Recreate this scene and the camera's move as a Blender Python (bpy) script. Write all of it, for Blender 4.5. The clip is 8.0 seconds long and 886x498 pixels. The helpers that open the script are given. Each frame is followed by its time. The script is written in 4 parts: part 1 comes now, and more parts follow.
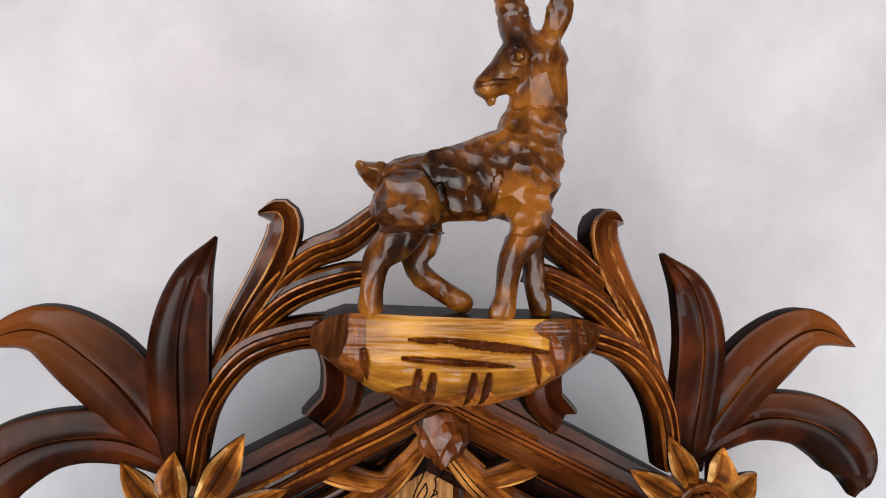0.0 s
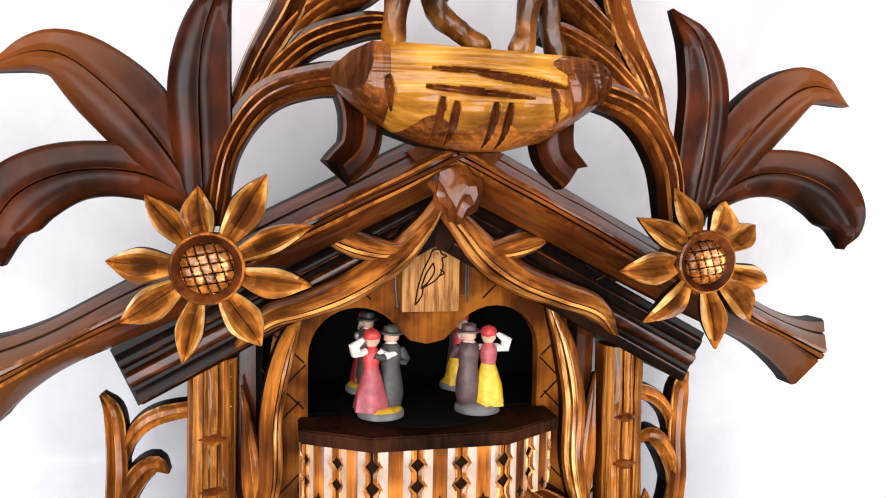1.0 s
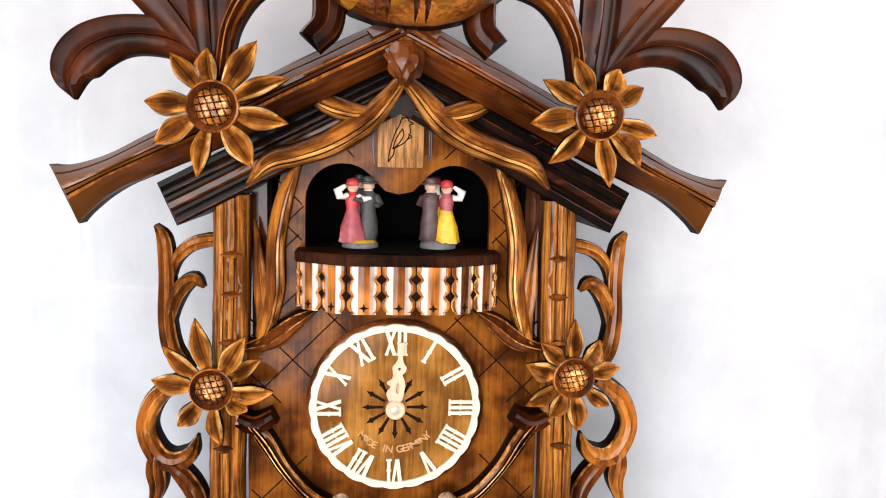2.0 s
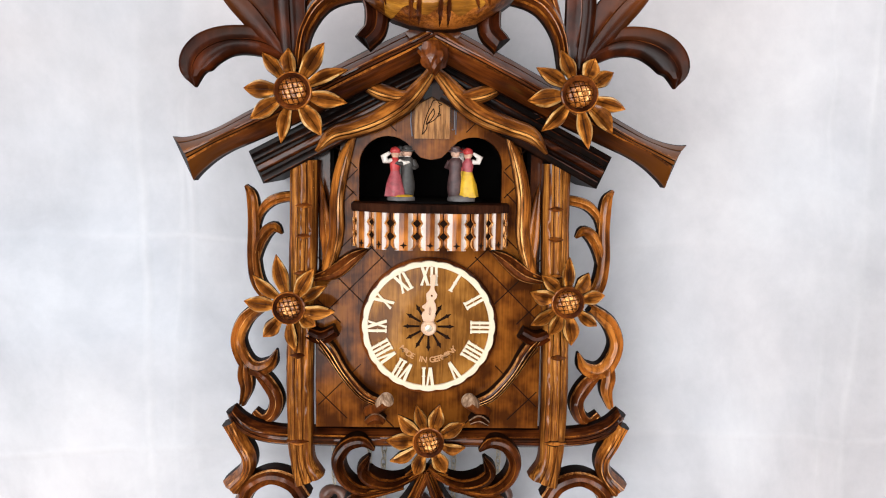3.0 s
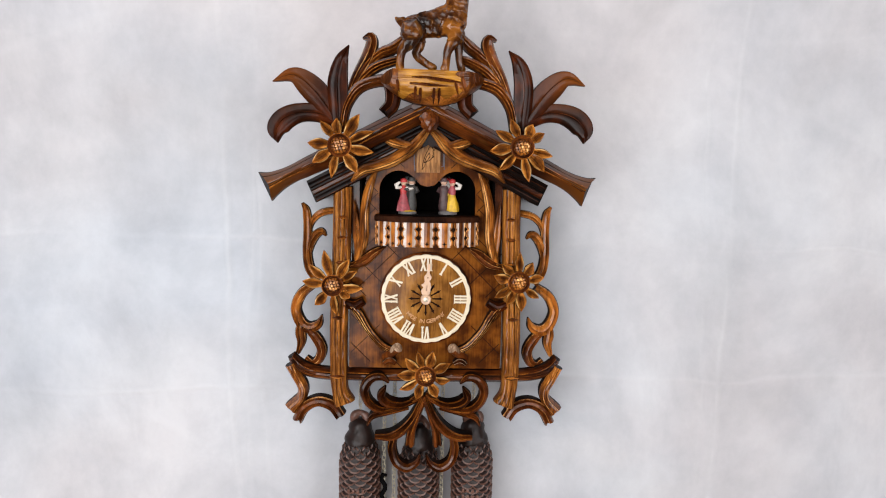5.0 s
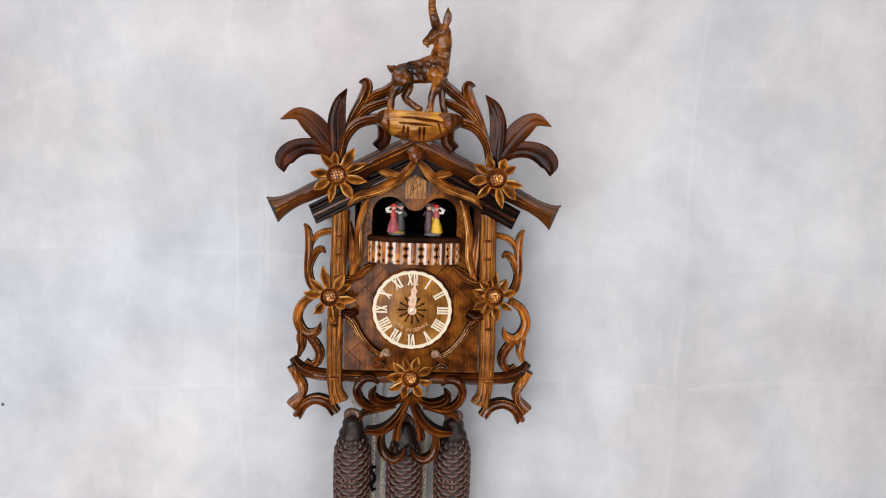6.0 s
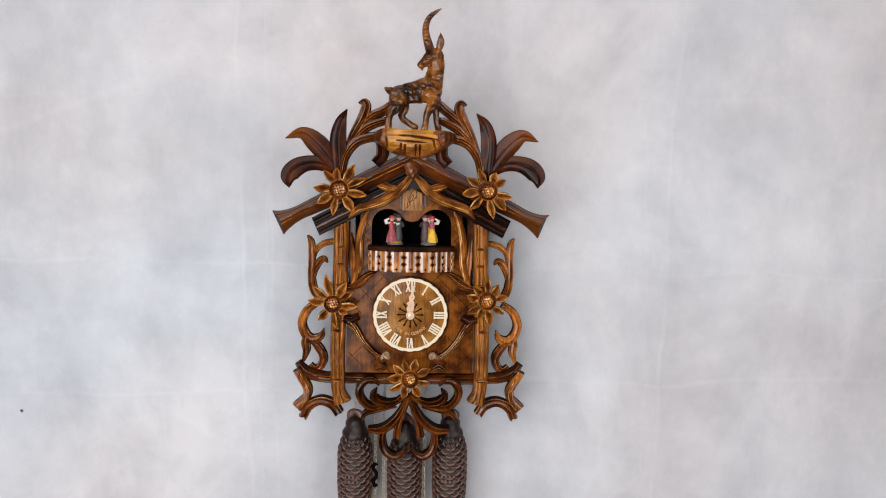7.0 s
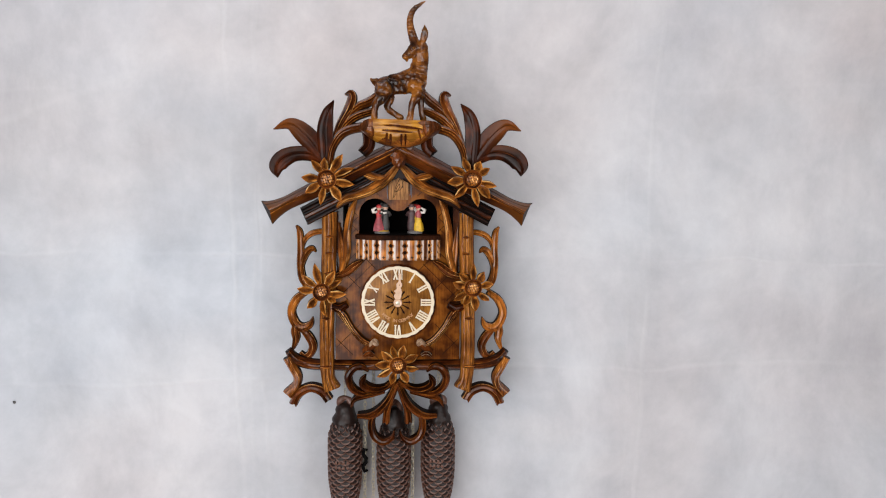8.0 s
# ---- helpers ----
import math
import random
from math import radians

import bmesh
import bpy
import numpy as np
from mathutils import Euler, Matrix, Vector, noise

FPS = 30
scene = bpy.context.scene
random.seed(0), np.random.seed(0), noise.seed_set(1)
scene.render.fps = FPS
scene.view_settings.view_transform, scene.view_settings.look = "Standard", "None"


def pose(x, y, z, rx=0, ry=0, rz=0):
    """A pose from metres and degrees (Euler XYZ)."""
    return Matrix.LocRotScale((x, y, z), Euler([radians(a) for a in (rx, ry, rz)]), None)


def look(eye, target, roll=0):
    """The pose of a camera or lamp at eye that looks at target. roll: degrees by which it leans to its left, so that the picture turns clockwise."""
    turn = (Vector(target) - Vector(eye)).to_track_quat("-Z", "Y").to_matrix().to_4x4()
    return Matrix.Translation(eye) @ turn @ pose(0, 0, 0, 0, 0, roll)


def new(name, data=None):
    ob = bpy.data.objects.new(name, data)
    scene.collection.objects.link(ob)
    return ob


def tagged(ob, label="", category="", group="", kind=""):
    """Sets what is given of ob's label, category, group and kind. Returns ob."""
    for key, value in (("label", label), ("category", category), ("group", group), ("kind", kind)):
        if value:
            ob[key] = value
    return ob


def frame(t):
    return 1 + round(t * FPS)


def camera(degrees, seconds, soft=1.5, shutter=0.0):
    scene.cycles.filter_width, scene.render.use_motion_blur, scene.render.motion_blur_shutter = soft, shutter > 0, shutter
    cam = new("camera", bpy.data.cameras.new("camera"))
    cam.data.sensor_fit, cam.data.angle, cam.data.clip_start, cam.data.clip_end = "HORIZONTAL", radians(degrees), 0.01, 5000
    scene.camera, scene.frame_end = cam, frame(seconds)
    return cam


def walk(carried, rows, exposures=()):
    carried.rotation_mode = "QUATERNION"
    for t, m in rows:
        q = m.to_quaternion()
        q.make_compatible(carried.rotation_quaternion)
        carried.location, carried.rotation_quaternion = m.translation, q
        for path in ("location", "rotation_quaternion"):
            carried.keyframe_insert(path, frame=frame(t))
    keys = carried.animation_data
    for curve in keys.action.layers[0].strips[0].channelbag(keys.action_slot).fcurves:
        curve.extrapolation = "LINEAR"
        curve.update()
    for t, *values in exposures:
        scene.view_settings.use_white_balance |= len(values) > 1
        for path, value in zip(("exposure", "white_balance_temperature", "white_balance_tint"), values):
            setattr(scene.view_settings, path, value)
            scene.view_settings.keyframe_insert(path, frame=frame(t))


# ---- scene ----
cam = camera(60.6, 8.0, soft=1.1)
PATH = [
    (0, (-0.054, -0.472, 1.895), (0.266, 1.502, 1.868), 1.5),
    (0.5, (-0.077, -0.47, 1.848), (0.302, 1.493, 1.775), 0.7),
    (1, (-0.081, -0.476, 1.813), (0.365, 1.466, 1.638), 1.1),
    (1.5, (-0.045, -0.531, 1.778), (0.299, 1.427, 1.56), 1.3),
    (2, (-0.016, -0.599, 1.756), (0.165, 1.377, 1.506), 1.5),
    (2.2, (-0.01, -0.629, 1.741), (0.131, 1.354, 1.523), 1.4),
    (3.3, (-0.004, -0.798, 1.733), (0.035, 1.186, 1.478), 0.9),
    (3.5, (-0.006, -0.832, 1.735), (0.037, 1.152, 1.48), 0.9),
    (4, (-0.011, -0.914, 1.741), (0.043, 1.07, 1.491), 0.8),
    (4.5, (-0.012, -0.991, 1.755), (0.045, 0.992, 1.498), 0.8),
    (6, (0.016, -1.198, 1.792), (0.064, 0.79, 1.579), 1.8),
    (6.5, (0.019, -1.237, 1.8), (0.062, 0.751, 1.59), 1.5),
    (7, (0.008, -1.27, 1.801), (0.078, 0.719, 1.608), 1.1),
    (7.5, (0.011, -1.289, 1.794), (0.101, 0.7, 1.603), 0.8),
    (8, (0.011, -1.297, 1.784), (0.111, 0.691, 1.593), 0.6),
]
EXPOSURES = [(0, -0.18), (0.5, 0.09), (1, 0.46), (1.5, 0.53), (2, 0.36), (3.5, -0.10), (4.5, -0.19), (6, -0.28), (8, -0.38)]
walk(cam, [(t, look(eye, target, roll)) for t, eye, target, roll in PATH], EXPOSURES)

# ---- world and lights ----
world = bpy.data.worlds.new("world")
scene.world = world
world.use_nodes = True
sky = world.node_tree.nodes.new("ShaderNodeTexSky")
sky.sky_type, sky.sun_disc, sky.sun_elevation, sky.sun_rotation = "NISHITA", False, radians(40), radians(160)
world.node_tree.links.new(sky.outputs[0], world.node_tree.nodes["Background"].inputs[0])
world.node_tree.nodes["Background"].inputs[1].default_value = 0.1


def area_lamp(name, eye, target, sx, sy, watts, colour):
    data = bpy.data.lights.new(name, "AREA")
    data.shape, data.size, data.size_y, data.energy, data.color = "RECTANGLE", sx, sy, watts, colour
    ob = new(name, data)
    ob.matrix_world = look(eye, target)
    return ob


# unseen area lamps added to light the clock; the walls have no windows
area_lamp("ceiling_softbox", (0.0, -1.75, 2.66), (0, 0, 1.35), 3.0, 1.2, 50.0, (1.0, 0.97, 0.94))
area_lamp("window_light_west", (-2.17, -2.2, 1.4), (0, 0, 1.35), 1.7, 1.8, 66.0, (0.91, 0.955, 1.0))
area_lamp("window_light_east", (2.17, -2.2, 1.4), (0, 0, 1.35), 1.7, 1.8, 70.0, (0.93, 0.97, 1.0))
area_lamp("window_light_south", (-0.3, -3.17, 1.5), (0, 0, 1.4), 3.4, 1.8, 140.0, (0.965, 0.985, 1.0))


# ---- materials ----
def material(name):
    m = bpy.data.materials.new(name)
    m.use_nodes = True
    return m, m.node_tree.nodes, m.node_tree.links, m.node_tree.nodes["Principled BSDF"]


def ramp(nodes, stops):
    r = nodes.new("ShaderNodeValToRGB")
    els = r.color_ramp.elements
    while len(els) < len(stops):
        els.new(0.5)
    for e, (p, c) in zip(els, stops):
        e.position, e.color = p, (*c, 1)
    return r


def wood(name, dark, mid, light, scale=(260, 260, 30), rough=0.24, coat=0.25, bump=0.35, spread=0.4, blotch=32, tip=None, spec=0.38, tip_x=(0.115, 0.160), tip_z=(0.215, 0.255), worn=None, gloss=0.11):
    """Stained, lacquered lime wood: fine grain along z, blotches of stain, a gloss coat."""
    m, nodes, links, b = material(name)
    co = nodes.new("ShaderNodeTexCoord")
    info = nodes.new("ShaderNodeObjectInfo")
    mp = nodes.new("ShaderNodeMapping")
    mp.inputs["Scale"].default_value = scale
    shift = nodes.new("ShaderNodeVectorMath")
    shift.operation = "ADD"
    links.new(co.outputs["Object"], shift.inputs[0])
    links.new(info.outputs["Random"], shift.inputs[1])
    links.new(shift.outputs[0], mp.inputs["Vector"])
    grain = nodes.new("ShaderNodeTexNoise")
    grain.inputs["Scale"].default_value, grain.inputs["Detail"].default_value, grain.inputs["Roughness"].default_value = 1.0, 5, 0.65
    links.new(mp.outputs[0], grain.inputs["Vector"])
    blot = nodes.new("ShaderNodeTexNoise")
    blot.inputs["Scale"].default_value, blot.inputs["Detail"].default_value = blotch, 3
    links.new(shift.outputs[0], blot.inputs["Vector"])
    mix = nodes.new("ShaderNodeMath")
    mix.operation = "MULTIPLY_ADD"
    mix.inputs[1].default_value = spread
    links.new(grain.outputs[0], mix.inputs[0])
    half = nodes.new("ShaderNodeMath")
    half.operation = "MULTIPLY"
    half.inputs[1].default_value = 1 - spread
    links.new(blot.outputs[0], half.inputs[0])
    links.new(half.outputs[0], mix.inputs[2])
    r = ramp(nodes, [(0.41, tuple(c * 0.7 for c in dark)), (0.5, mid), (0.60, tuple(c * 1.2 for c in light))])
    links.new(mix.outputs[0], r.inputs[0])
    colour = r.outputs[0]
    if tip:
        # sprayed lighter stain that fades in towards the outer ends of the leaves
        sep = nodes.new("ShaderNodeSeparateXYZ")
        links.new(co.outputs["Object"], sep.inputs[0])
        side = nodes.new("ShaderNodeMath")
        side.operation = "ABSOLUTE"
        links.new(sep.outputs["X"], side.inputs[0])
        reach = []
        for out, lo, hi in ((side.outputs[0], *tip_x), (sep.outputs["Z"], *tip_z)):
            mr = nodes.new("ShaderNodeMapRange")
            mr.inputs["From Min"].default_value, mr.inputs["From Max"].default_value = lo, hi
            links.new(out, mr.inputs["Value"])
            reach.append(mr.outputs[0])
        both = nodes.new("ShaderNodeMath")
        both.operation = "MULTIPLY"
        links.new(reach[0], both.inputs[0])
        links.new(reach[1], both.inputs[1])
        mx = nodes.new("ShaderNodeMix")
        mx.data_type = "RGBA"
        links.new(both.outputs[0], mx.inputs["Factor"])
        links.new(colour, mx.inputs["A"])
        mx.inputs["B"].default_value = (*tip, 1)
        colour = mx.outputs["Result"]
    if worn:
        # stain rubbed thin on the raised edges left by the gouge
        geo = nodes.new("ShaderNodeNewGeometry")
        mr = nodes.new("ShaderNodeMapRange")
        mr.inputs["From Min"].default_value, mr.inputs["From Max"].default_value = 0.53, 0.68
        links.new(geo.outputs["Pointiness"], mr.inputs["Value"])
        mx = nodes.new("ShaderNodeMix")
        mx.data_type = "RGBA"
        links.new(mr.outputs[0], mx.inputs["Factor"])
        links.new(colour, mx.inputs["A"])
        mx.inputs["B"].default_value = (*worn, 1)
        colour = mx.outputs["Result"]
    links.new(colour, b.inputs["Base Color"])
    b.inputs["Roughness"].default_value, b.inputs["Specular IOR Level"].default_value = rough + 0.2, spec * 0.12
    b.inputs["Coat Weight"].default_value, b.inputs["Coat Roughness"].default_value = min(1.0, coat * 1.9), gloss
    bp = nodes.new("ShaderNodeBump")
    bp.inputs["Strength"].default_value, bp.inputs["Distance"].default_value = bump, 0.0008
    links.new(mix.outputs[0], bp.inputs["Height"])
    links.new(bp.outputs[0], b.inputs["Normal"])
    return m


def plain(name, colour, rough=0.5, metal=0.0, vary=0.15, scale=90, coat=0.0, spec=0.5):
    m, nodes, links, b = material(name)
    co = nodes.new("ShaderNodeTexCoord")
    n = nodes.new("ShaderNodeTexNoise")
    n.inputs["Scale"].default_value, n.inputs["Detail"].default_value = scale, 4
    links.new(co.outputs["Object"], n.inputs["Vector"])
    r = ramp(nodes, [(0.3, tuple(c * (1 - vary) for c in colour)), (0.7, tuple(min(1, c * (1 + vary)) for c in colour))])
    links.new(n.outputs[0], r.inputs[0])
    links.new(r.outputs[0], b.inputs["Base Color"])
    b.inputs["Roughness"].default_value, b.inputs["Metallic"].default_value, b.inputs["Coat Weight"].default_value = rough, metal, coat
    b.inputs["Specular IOR Level"].default_value = spec
    bp = nodes.new("ShaderNodeBump")
    bp.inputs["Strength"].default_value, bp.inputs["Distance"].default_value = 0.15, 0.0004
    links.new(n.outputs[0], bp.inputs["Height"])
    links.new(bp.outputs[0], b.inputs["Normal"])
    return m


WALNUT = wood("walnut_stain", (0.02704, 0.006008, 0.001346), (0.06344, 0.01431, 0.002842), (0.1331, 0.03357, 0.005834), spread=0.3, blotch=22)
WALNUTX = wood("walnut_stain_level", (0.01671, 0.00375, 0.001009), (0.04084, 0.008936, 0.001946), (0.09095, 0.02234, 0.004324), scale=(16, 300, 260), spread=0.5)
BEAMW = wood("beam_stain", (0.03741, 0.007986, 0.001619), (0.07702, 0.01738, 0.003077), (0.1375, 0.03476, 0.005667), scale=(30, 300, 45), spread=0.35, blotch=18, tip=(0.115, 0.035, 0.0055), tip_x=(0.135, 0.185), tip_z=(-2, -1))
# dark stain of flanks and grooves, also used for shade under the roof
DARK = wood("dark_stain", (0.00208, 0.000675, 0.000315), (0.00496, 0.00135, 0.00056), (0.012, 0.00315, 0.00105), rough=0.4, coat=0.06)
POSTW = wood("rough_post_stain", (0.06889, 0.01977, 0.00359), (0.1722, 0.05581, 0.008976), (0.3329, 0.1303, 0.02429), scale=(420, 420, 11), spread=0.72, bump=1.0, rough=0.38, coat=0.03)
LEAFW = wood("leaf_stain", (0.01148, 0.002352, 0.00064), (0.02498, 0.004704, 0.00104), (0.0513, 0.00952, 0.00152), scale=(60, 60, 20), rough=0.26, coat=0.11, gloss=0.24, bump=0.15, tip=(0.15, 0.040, 0.0065), spec=0.3, tip_x=(0.122, 0.172), tip_z=(0.215, 0.255))
# honey stain of the ridges, its light stop paled as a painted highlight
HONEY = wood("honey_stain", (0.1048, 0.02993, 0.006193), (0.3947, 0.1442, 0.03299), (0.8, 0.4064, 0.1447), scale=(320, 320, 16), spread=0.6)
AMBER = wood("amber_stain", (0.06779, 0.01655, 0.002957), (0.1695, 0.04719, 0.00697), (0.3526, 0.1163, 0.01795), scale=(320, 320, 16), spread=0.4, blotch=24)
PANEL = wood("panel_veneer", (0.05785, 0.01407, 0.001874), (0.1058, 0.02815, 0.003604), (0.1611, 0.05005, 0.006126), scale=(420, 420, 16), rough=0.34, coat=0.1, spread=0.3, spec=0.2, blotch=40)
DIALW = wood("dial_veneer", (0.1568, 0.05565, 0.00935), (0.2042, 0.08085, 0.01375), (0.2612, 0.1134, 0.022), scale=(420, 26, 420), rough=0.4, coat=0.1, spread=0.4)
DOORW = wood("door_veneer", (0.17, 0.07216, 0.0234), (0.238, 0.1056, 0.0342), (0.306, 0.1452, 0.0504), scale=(500, 500, 40), rough=0.5, coat=0.05, spread=0.7)
GILT = wood("golden_stain", (0.105, 0.03457, 0.004389), (0.2346, 0.08779, 0.009009), (0.4199, 0.1888, 0.02194), scale=(14, 180, 160), blotch=22)
LOGEND = wood("sawn_end_stain", (0.05, 0.014, 0.004), (0.085, 0.026, 0.008), (0.13, 0.045, 0.015), scale=(300, 300, 60), coat=0.1)
IBEXW = wood("ibex_stain", (0.015, 0.00372, 0.0008), (0.06, 0.01536, 0.002), (0.1875, 0.06, 0.0066), scale=(60, 60, 40), rough=0.22, coat=0.3, spread=0.5, blotch=34, worn=(0.33, 0.128, 0.0155), gloss=0.2)
DRAPEW = wood("drape_stain", (0.03988, 0.01024, 0.002196), (0.1503, 0.04096, 0.006587), (0.3826, 0.1284, 0.02083), scale=(24, 300, 70), spread=0.5)
DRAPEEDGE = wood("drape_edge_stain", (0.1061, 0.03078, 0.00528), (0.2995, 0.1083, 0.02218), (0.5741, 0.2622, 0.0697), scale=(24, 300, 70), spread=0.5)
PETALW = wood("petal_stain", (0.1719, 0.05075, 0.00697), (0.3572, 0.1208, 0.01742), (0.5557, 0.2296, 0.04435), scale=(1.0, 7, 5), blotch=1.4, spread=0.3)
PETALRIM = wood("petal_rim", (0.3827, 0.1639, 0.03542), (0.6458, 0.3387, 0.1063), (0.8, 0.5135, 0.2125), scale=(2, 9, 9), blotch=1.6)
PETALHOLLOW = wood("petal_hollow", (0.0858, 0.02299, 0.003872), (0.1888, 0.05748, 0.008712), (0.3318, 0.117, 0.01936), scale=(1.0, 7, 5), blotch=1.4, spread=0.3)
SHELFW = wood("shelf_stain", (0.006, 0.0022, 0.0012), (0.013, 0.0042, 0.002), (0.028, 0.0085, 0.0035), rough=0.4, coat=0.0, spec=0.2)
GROOVE = plain("burnt_groove", (0.012, 0.0058, 0.0034), 0.9, spec=0.03)
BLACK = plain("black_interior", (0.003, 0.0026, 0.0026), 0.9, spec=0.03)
LETTER = plain("tan_lettering", (0.42, 0.20, 0.07), 0.45, vary=0.1)
CREAM = plain("cream_plastic", (0.62, 0.52, 0.38), 0.4, vary=0.05)
HANDC = plain("pale_wood_hand", (0.56, 0.36, 0.24), 0.45, vary=0.08)
PALEW = wood("bare_cut_wood", (0.11, 0.055, 0.030), (0.24, 0.145, 0.09), (0.42, 0.29, 0.20), scale=(200, 200, 40), spread=0.6)
# colour of the gloss on the slat flanks, painted in as a pale tone
SLATSHEEN = plain("pale_brushed_stain", (0.36, 0.25, 0.19), 0.22, vary=0.3, coat=0.4)
IRON = plain("cast_iron_brown", (0.0125, 0.0054, 0.0040), 0.42, vary=0.5, scale=140, coat=0.0, spec=0.25)
IRONTOP = plain("cast_iron_rim", (0.100, 0.047, 0.034), 0.34, vary=0.4, scale=160, coat=0.05, spec=0.3)
BRASS = plain("chain_brass", (0.56, 0.50, 0.40), 0.3, 0.55)
STEEL = plain("dark_wire", (0.10, 0.09, 0.09), 0.35, 0.9)
RED = plain("doll_red", (0.35, 0.0245, 0.0245), 0.5, vary=0.25, scale=300)
YELLOW = plain("doll_yellow", (0.54, 0.315, 0.015), 0.5, vary=0.2, scale=300)
GREY = plain("doll_grey", (0.032, 0.029, 0.027), 0.6, vary=0.4, scale=300)
WHITE = plain("doll_white", (0.562, 0.51, 0.465), 0.5, vary=0.1, scale=300)
SKIN = plain("doll_tan", (0.435, 0.255, 0.18), 0.5, vary=0.15, scale=300)
ROSE = plain("doll_rose", (0.27, 0.045, 0.055), 0.5, vary=0.3, scale=300)
PLUM = plain("doll_plum", (0.055, 0.026, 0.026), 0.55, vary=0.4, scale=300)
STONE = plain("doll_base_grey", (0.12, 0.11, 0.11), 0.55, vary=0.3, scale=200)
# unseen room surfaces: walls and ceiling dark against reflections, floor pale for bounce
PAINT = plain("dark_room_paint", (0.07, 0.066, 0.062), 0.8, vary=0.03, scale=8)
CEIL = plain("ceiling_paint", (0.22, 0.215, 0.21), 0.8, vary=0.03, scale=8)
FLOORW = wood("floor_oak", (0.24, 0.15, 0.085), (0.33, 0.215, 0.125), (0.42, 0.28, 0.17), scale=(40, 3, 40), rough=0.5, coat=0.1)


def backdrop_material():
    """Hand-painted canvas: clouded lilac, grey, blue and cream washes with soft creases."""
    m, nodes, links, b = material("painted_canvas")
    co = nodes.new("ShaderNodeTexCoord")

    def clouds(scale, detail, stretch, rough=0.5):
        mp = nodes.new("ShaderNodeMapping")
        mp.inputs["Scale"].default_value = stretch
        links.new(co.outputs["Object"], mp.inputs["Vector"])
        n = nodes.new("ShaderNodeTexNoise")
        n.inputs["Scale"].default_value, n.inputs["Detail"].default_value, n.inputs["Roughness"].default_value = scale, detail, rough
        n.inputs["Distortion"].default_value = 0.25
        links.new(mp.outputs[0], n.inputs["Vector"])
        return n

    tone = clouds(3.4, 9, (1.2, 1, 0.9), 0.66)
    tint = clouds(1.5, 4, (1.0, 1, 1.2))
    streak = clouds(9.0, 8, (1.0, 1, 1.2), 0.7)
    sep = nodes.new("ShaderNodeSeparateXYZ")
    links.new(co.outputs["Object"], sep.inputs[0])

    def math_node(kind, *given):
        n = nodes.new("ShaderNodeMath")
        n.operation = kind
        for k, g in enumerate(given):
            if isinstance(g, (int, float)):
                n.inputs[k].default_value = g
            else:
                links.new(g, n.inputs[k])
        return n.outputs[0]

    wander = math_node("MULTIPLY_ADD", clouds(3.0, 3, (1, 1, 1)).outputs[0], 0.05, -0.025)
    patchy = clouds(4.5, 3, (1, 1, 1)).outputs[0]

    def crease(x, z, nx, nz, width, strength):
        """A pressed fold: a thin ridge along a nearly straight line, broken where the cloth lies flat."""
        d = math_node("MULTIPLY_ADD", sep.outputs["X"], nx, math_node("MULTIPLY_ADD", sep.outputs["Z"], nz, -(x * nx + z * nz)))
        d = math_node("ABSOLUTE", math_node("ADD", d, math_node("MULTIPLY", wander, 1.3)))
        mr = nodes.new("ShaderNodeMapRange")
        mr.interpolation_type = "SMOOTHSTEP"
        mr.inputs["From Min"].default_value, mr.inputs["From Max"].default_value = 0.0, width
        mr.inputs["To Min"].default_value, mr.inputs["To Max"].default_value = strength, 0.0
        links.new(d, mr.inputs["Value"])
        return mr.outputs[0]

    lines = None
    for spec in ((-0.277, 1.6, 1, 0.02, 0.007, 1.0), (-0.245, 1.6, 1, -0.03, 0.005, 0.5), (0.435, 1.6, 1, -0.015, 0.007, 0.9), (0.40, 1.6, 1, 0.02, 0.005, 0.45), (-0.86, 1.6, 1, 0.02, 0.008, 0.7), (0.0, 1.646, 0.01, 1, 0.006, 0.8), (0.3, 1.449, -0.02, 1, 0.007, 0.8), (-0.235, 1.9, 1, 0.01, 0.006, 0.6), (0.0, 1.93, -0.02, 1, 0.007, 0.25),
                 (-0.55, 1.90, -0.35, 0.937, 0.012, 0.55), (0.62, 1.80, 0.42, 0.907, 0.012, 0.5), (0.75, 1.55, -0.6, 0.8, 0.010, 0.4), (-0.7, 1.6, 0.55, 0.835, 0.010, 0.4)):
        c = crease(*spec)
        lines = c if lines is None else math_node("MAXIMUM", lines, c)
    gate = nodes.new("ShaderNodeMapRange")
    gate.inputs["From Min"].default_value, gate.inputs["From Max"].default_value = 0.40, 0.62
    links.new(patchy, gate.inputs["Value"])
    lines = math_node("MULTIPLY", lines, math_node("MULTIPLY_ADD", gate.outputs[0], 0.8, 0.2))

    r1 = ramp(nodes, [(0.34, (0.42, 0.415, 0.428)), (0.48, (0.50, 0.494, 0.508)), (0.62, (0.585, 0.577, 0.588))])
    links.new(tone.outputs[0], r1.inputs[0])
    r2 = ramp(nodes, [(0.36, (0.92, 0.957, 1.0)), (0.5, (0.97, 0.972, 0.985)), (0.64, (1.0, 0.958, 0.95))])
    links.new(tint.outputs[0], r2.inputs[0])
    r3 = ramp(nodes, [(0.36, (0.915, 0.915, 0.925)), (0.62, (1, 1, 1))])
    links.new(streak.outputs[0], r3.inputs[0])
    # soft crumpled facets leaning as the cloth was wrung, their shading put into the colour
    mp = nodes.new("ShaderNodeMapping")
    mp.inputs["Rotation"].default_value, mp.inputs["Scale"].default_value = (0, radians(28), 0), (1.0, 1.0, 2.1)
    links.new(co.outputs["Object"], mp.inputs["Vector"])
    crumple = nodes.new("ShaderNodeTexNoise")
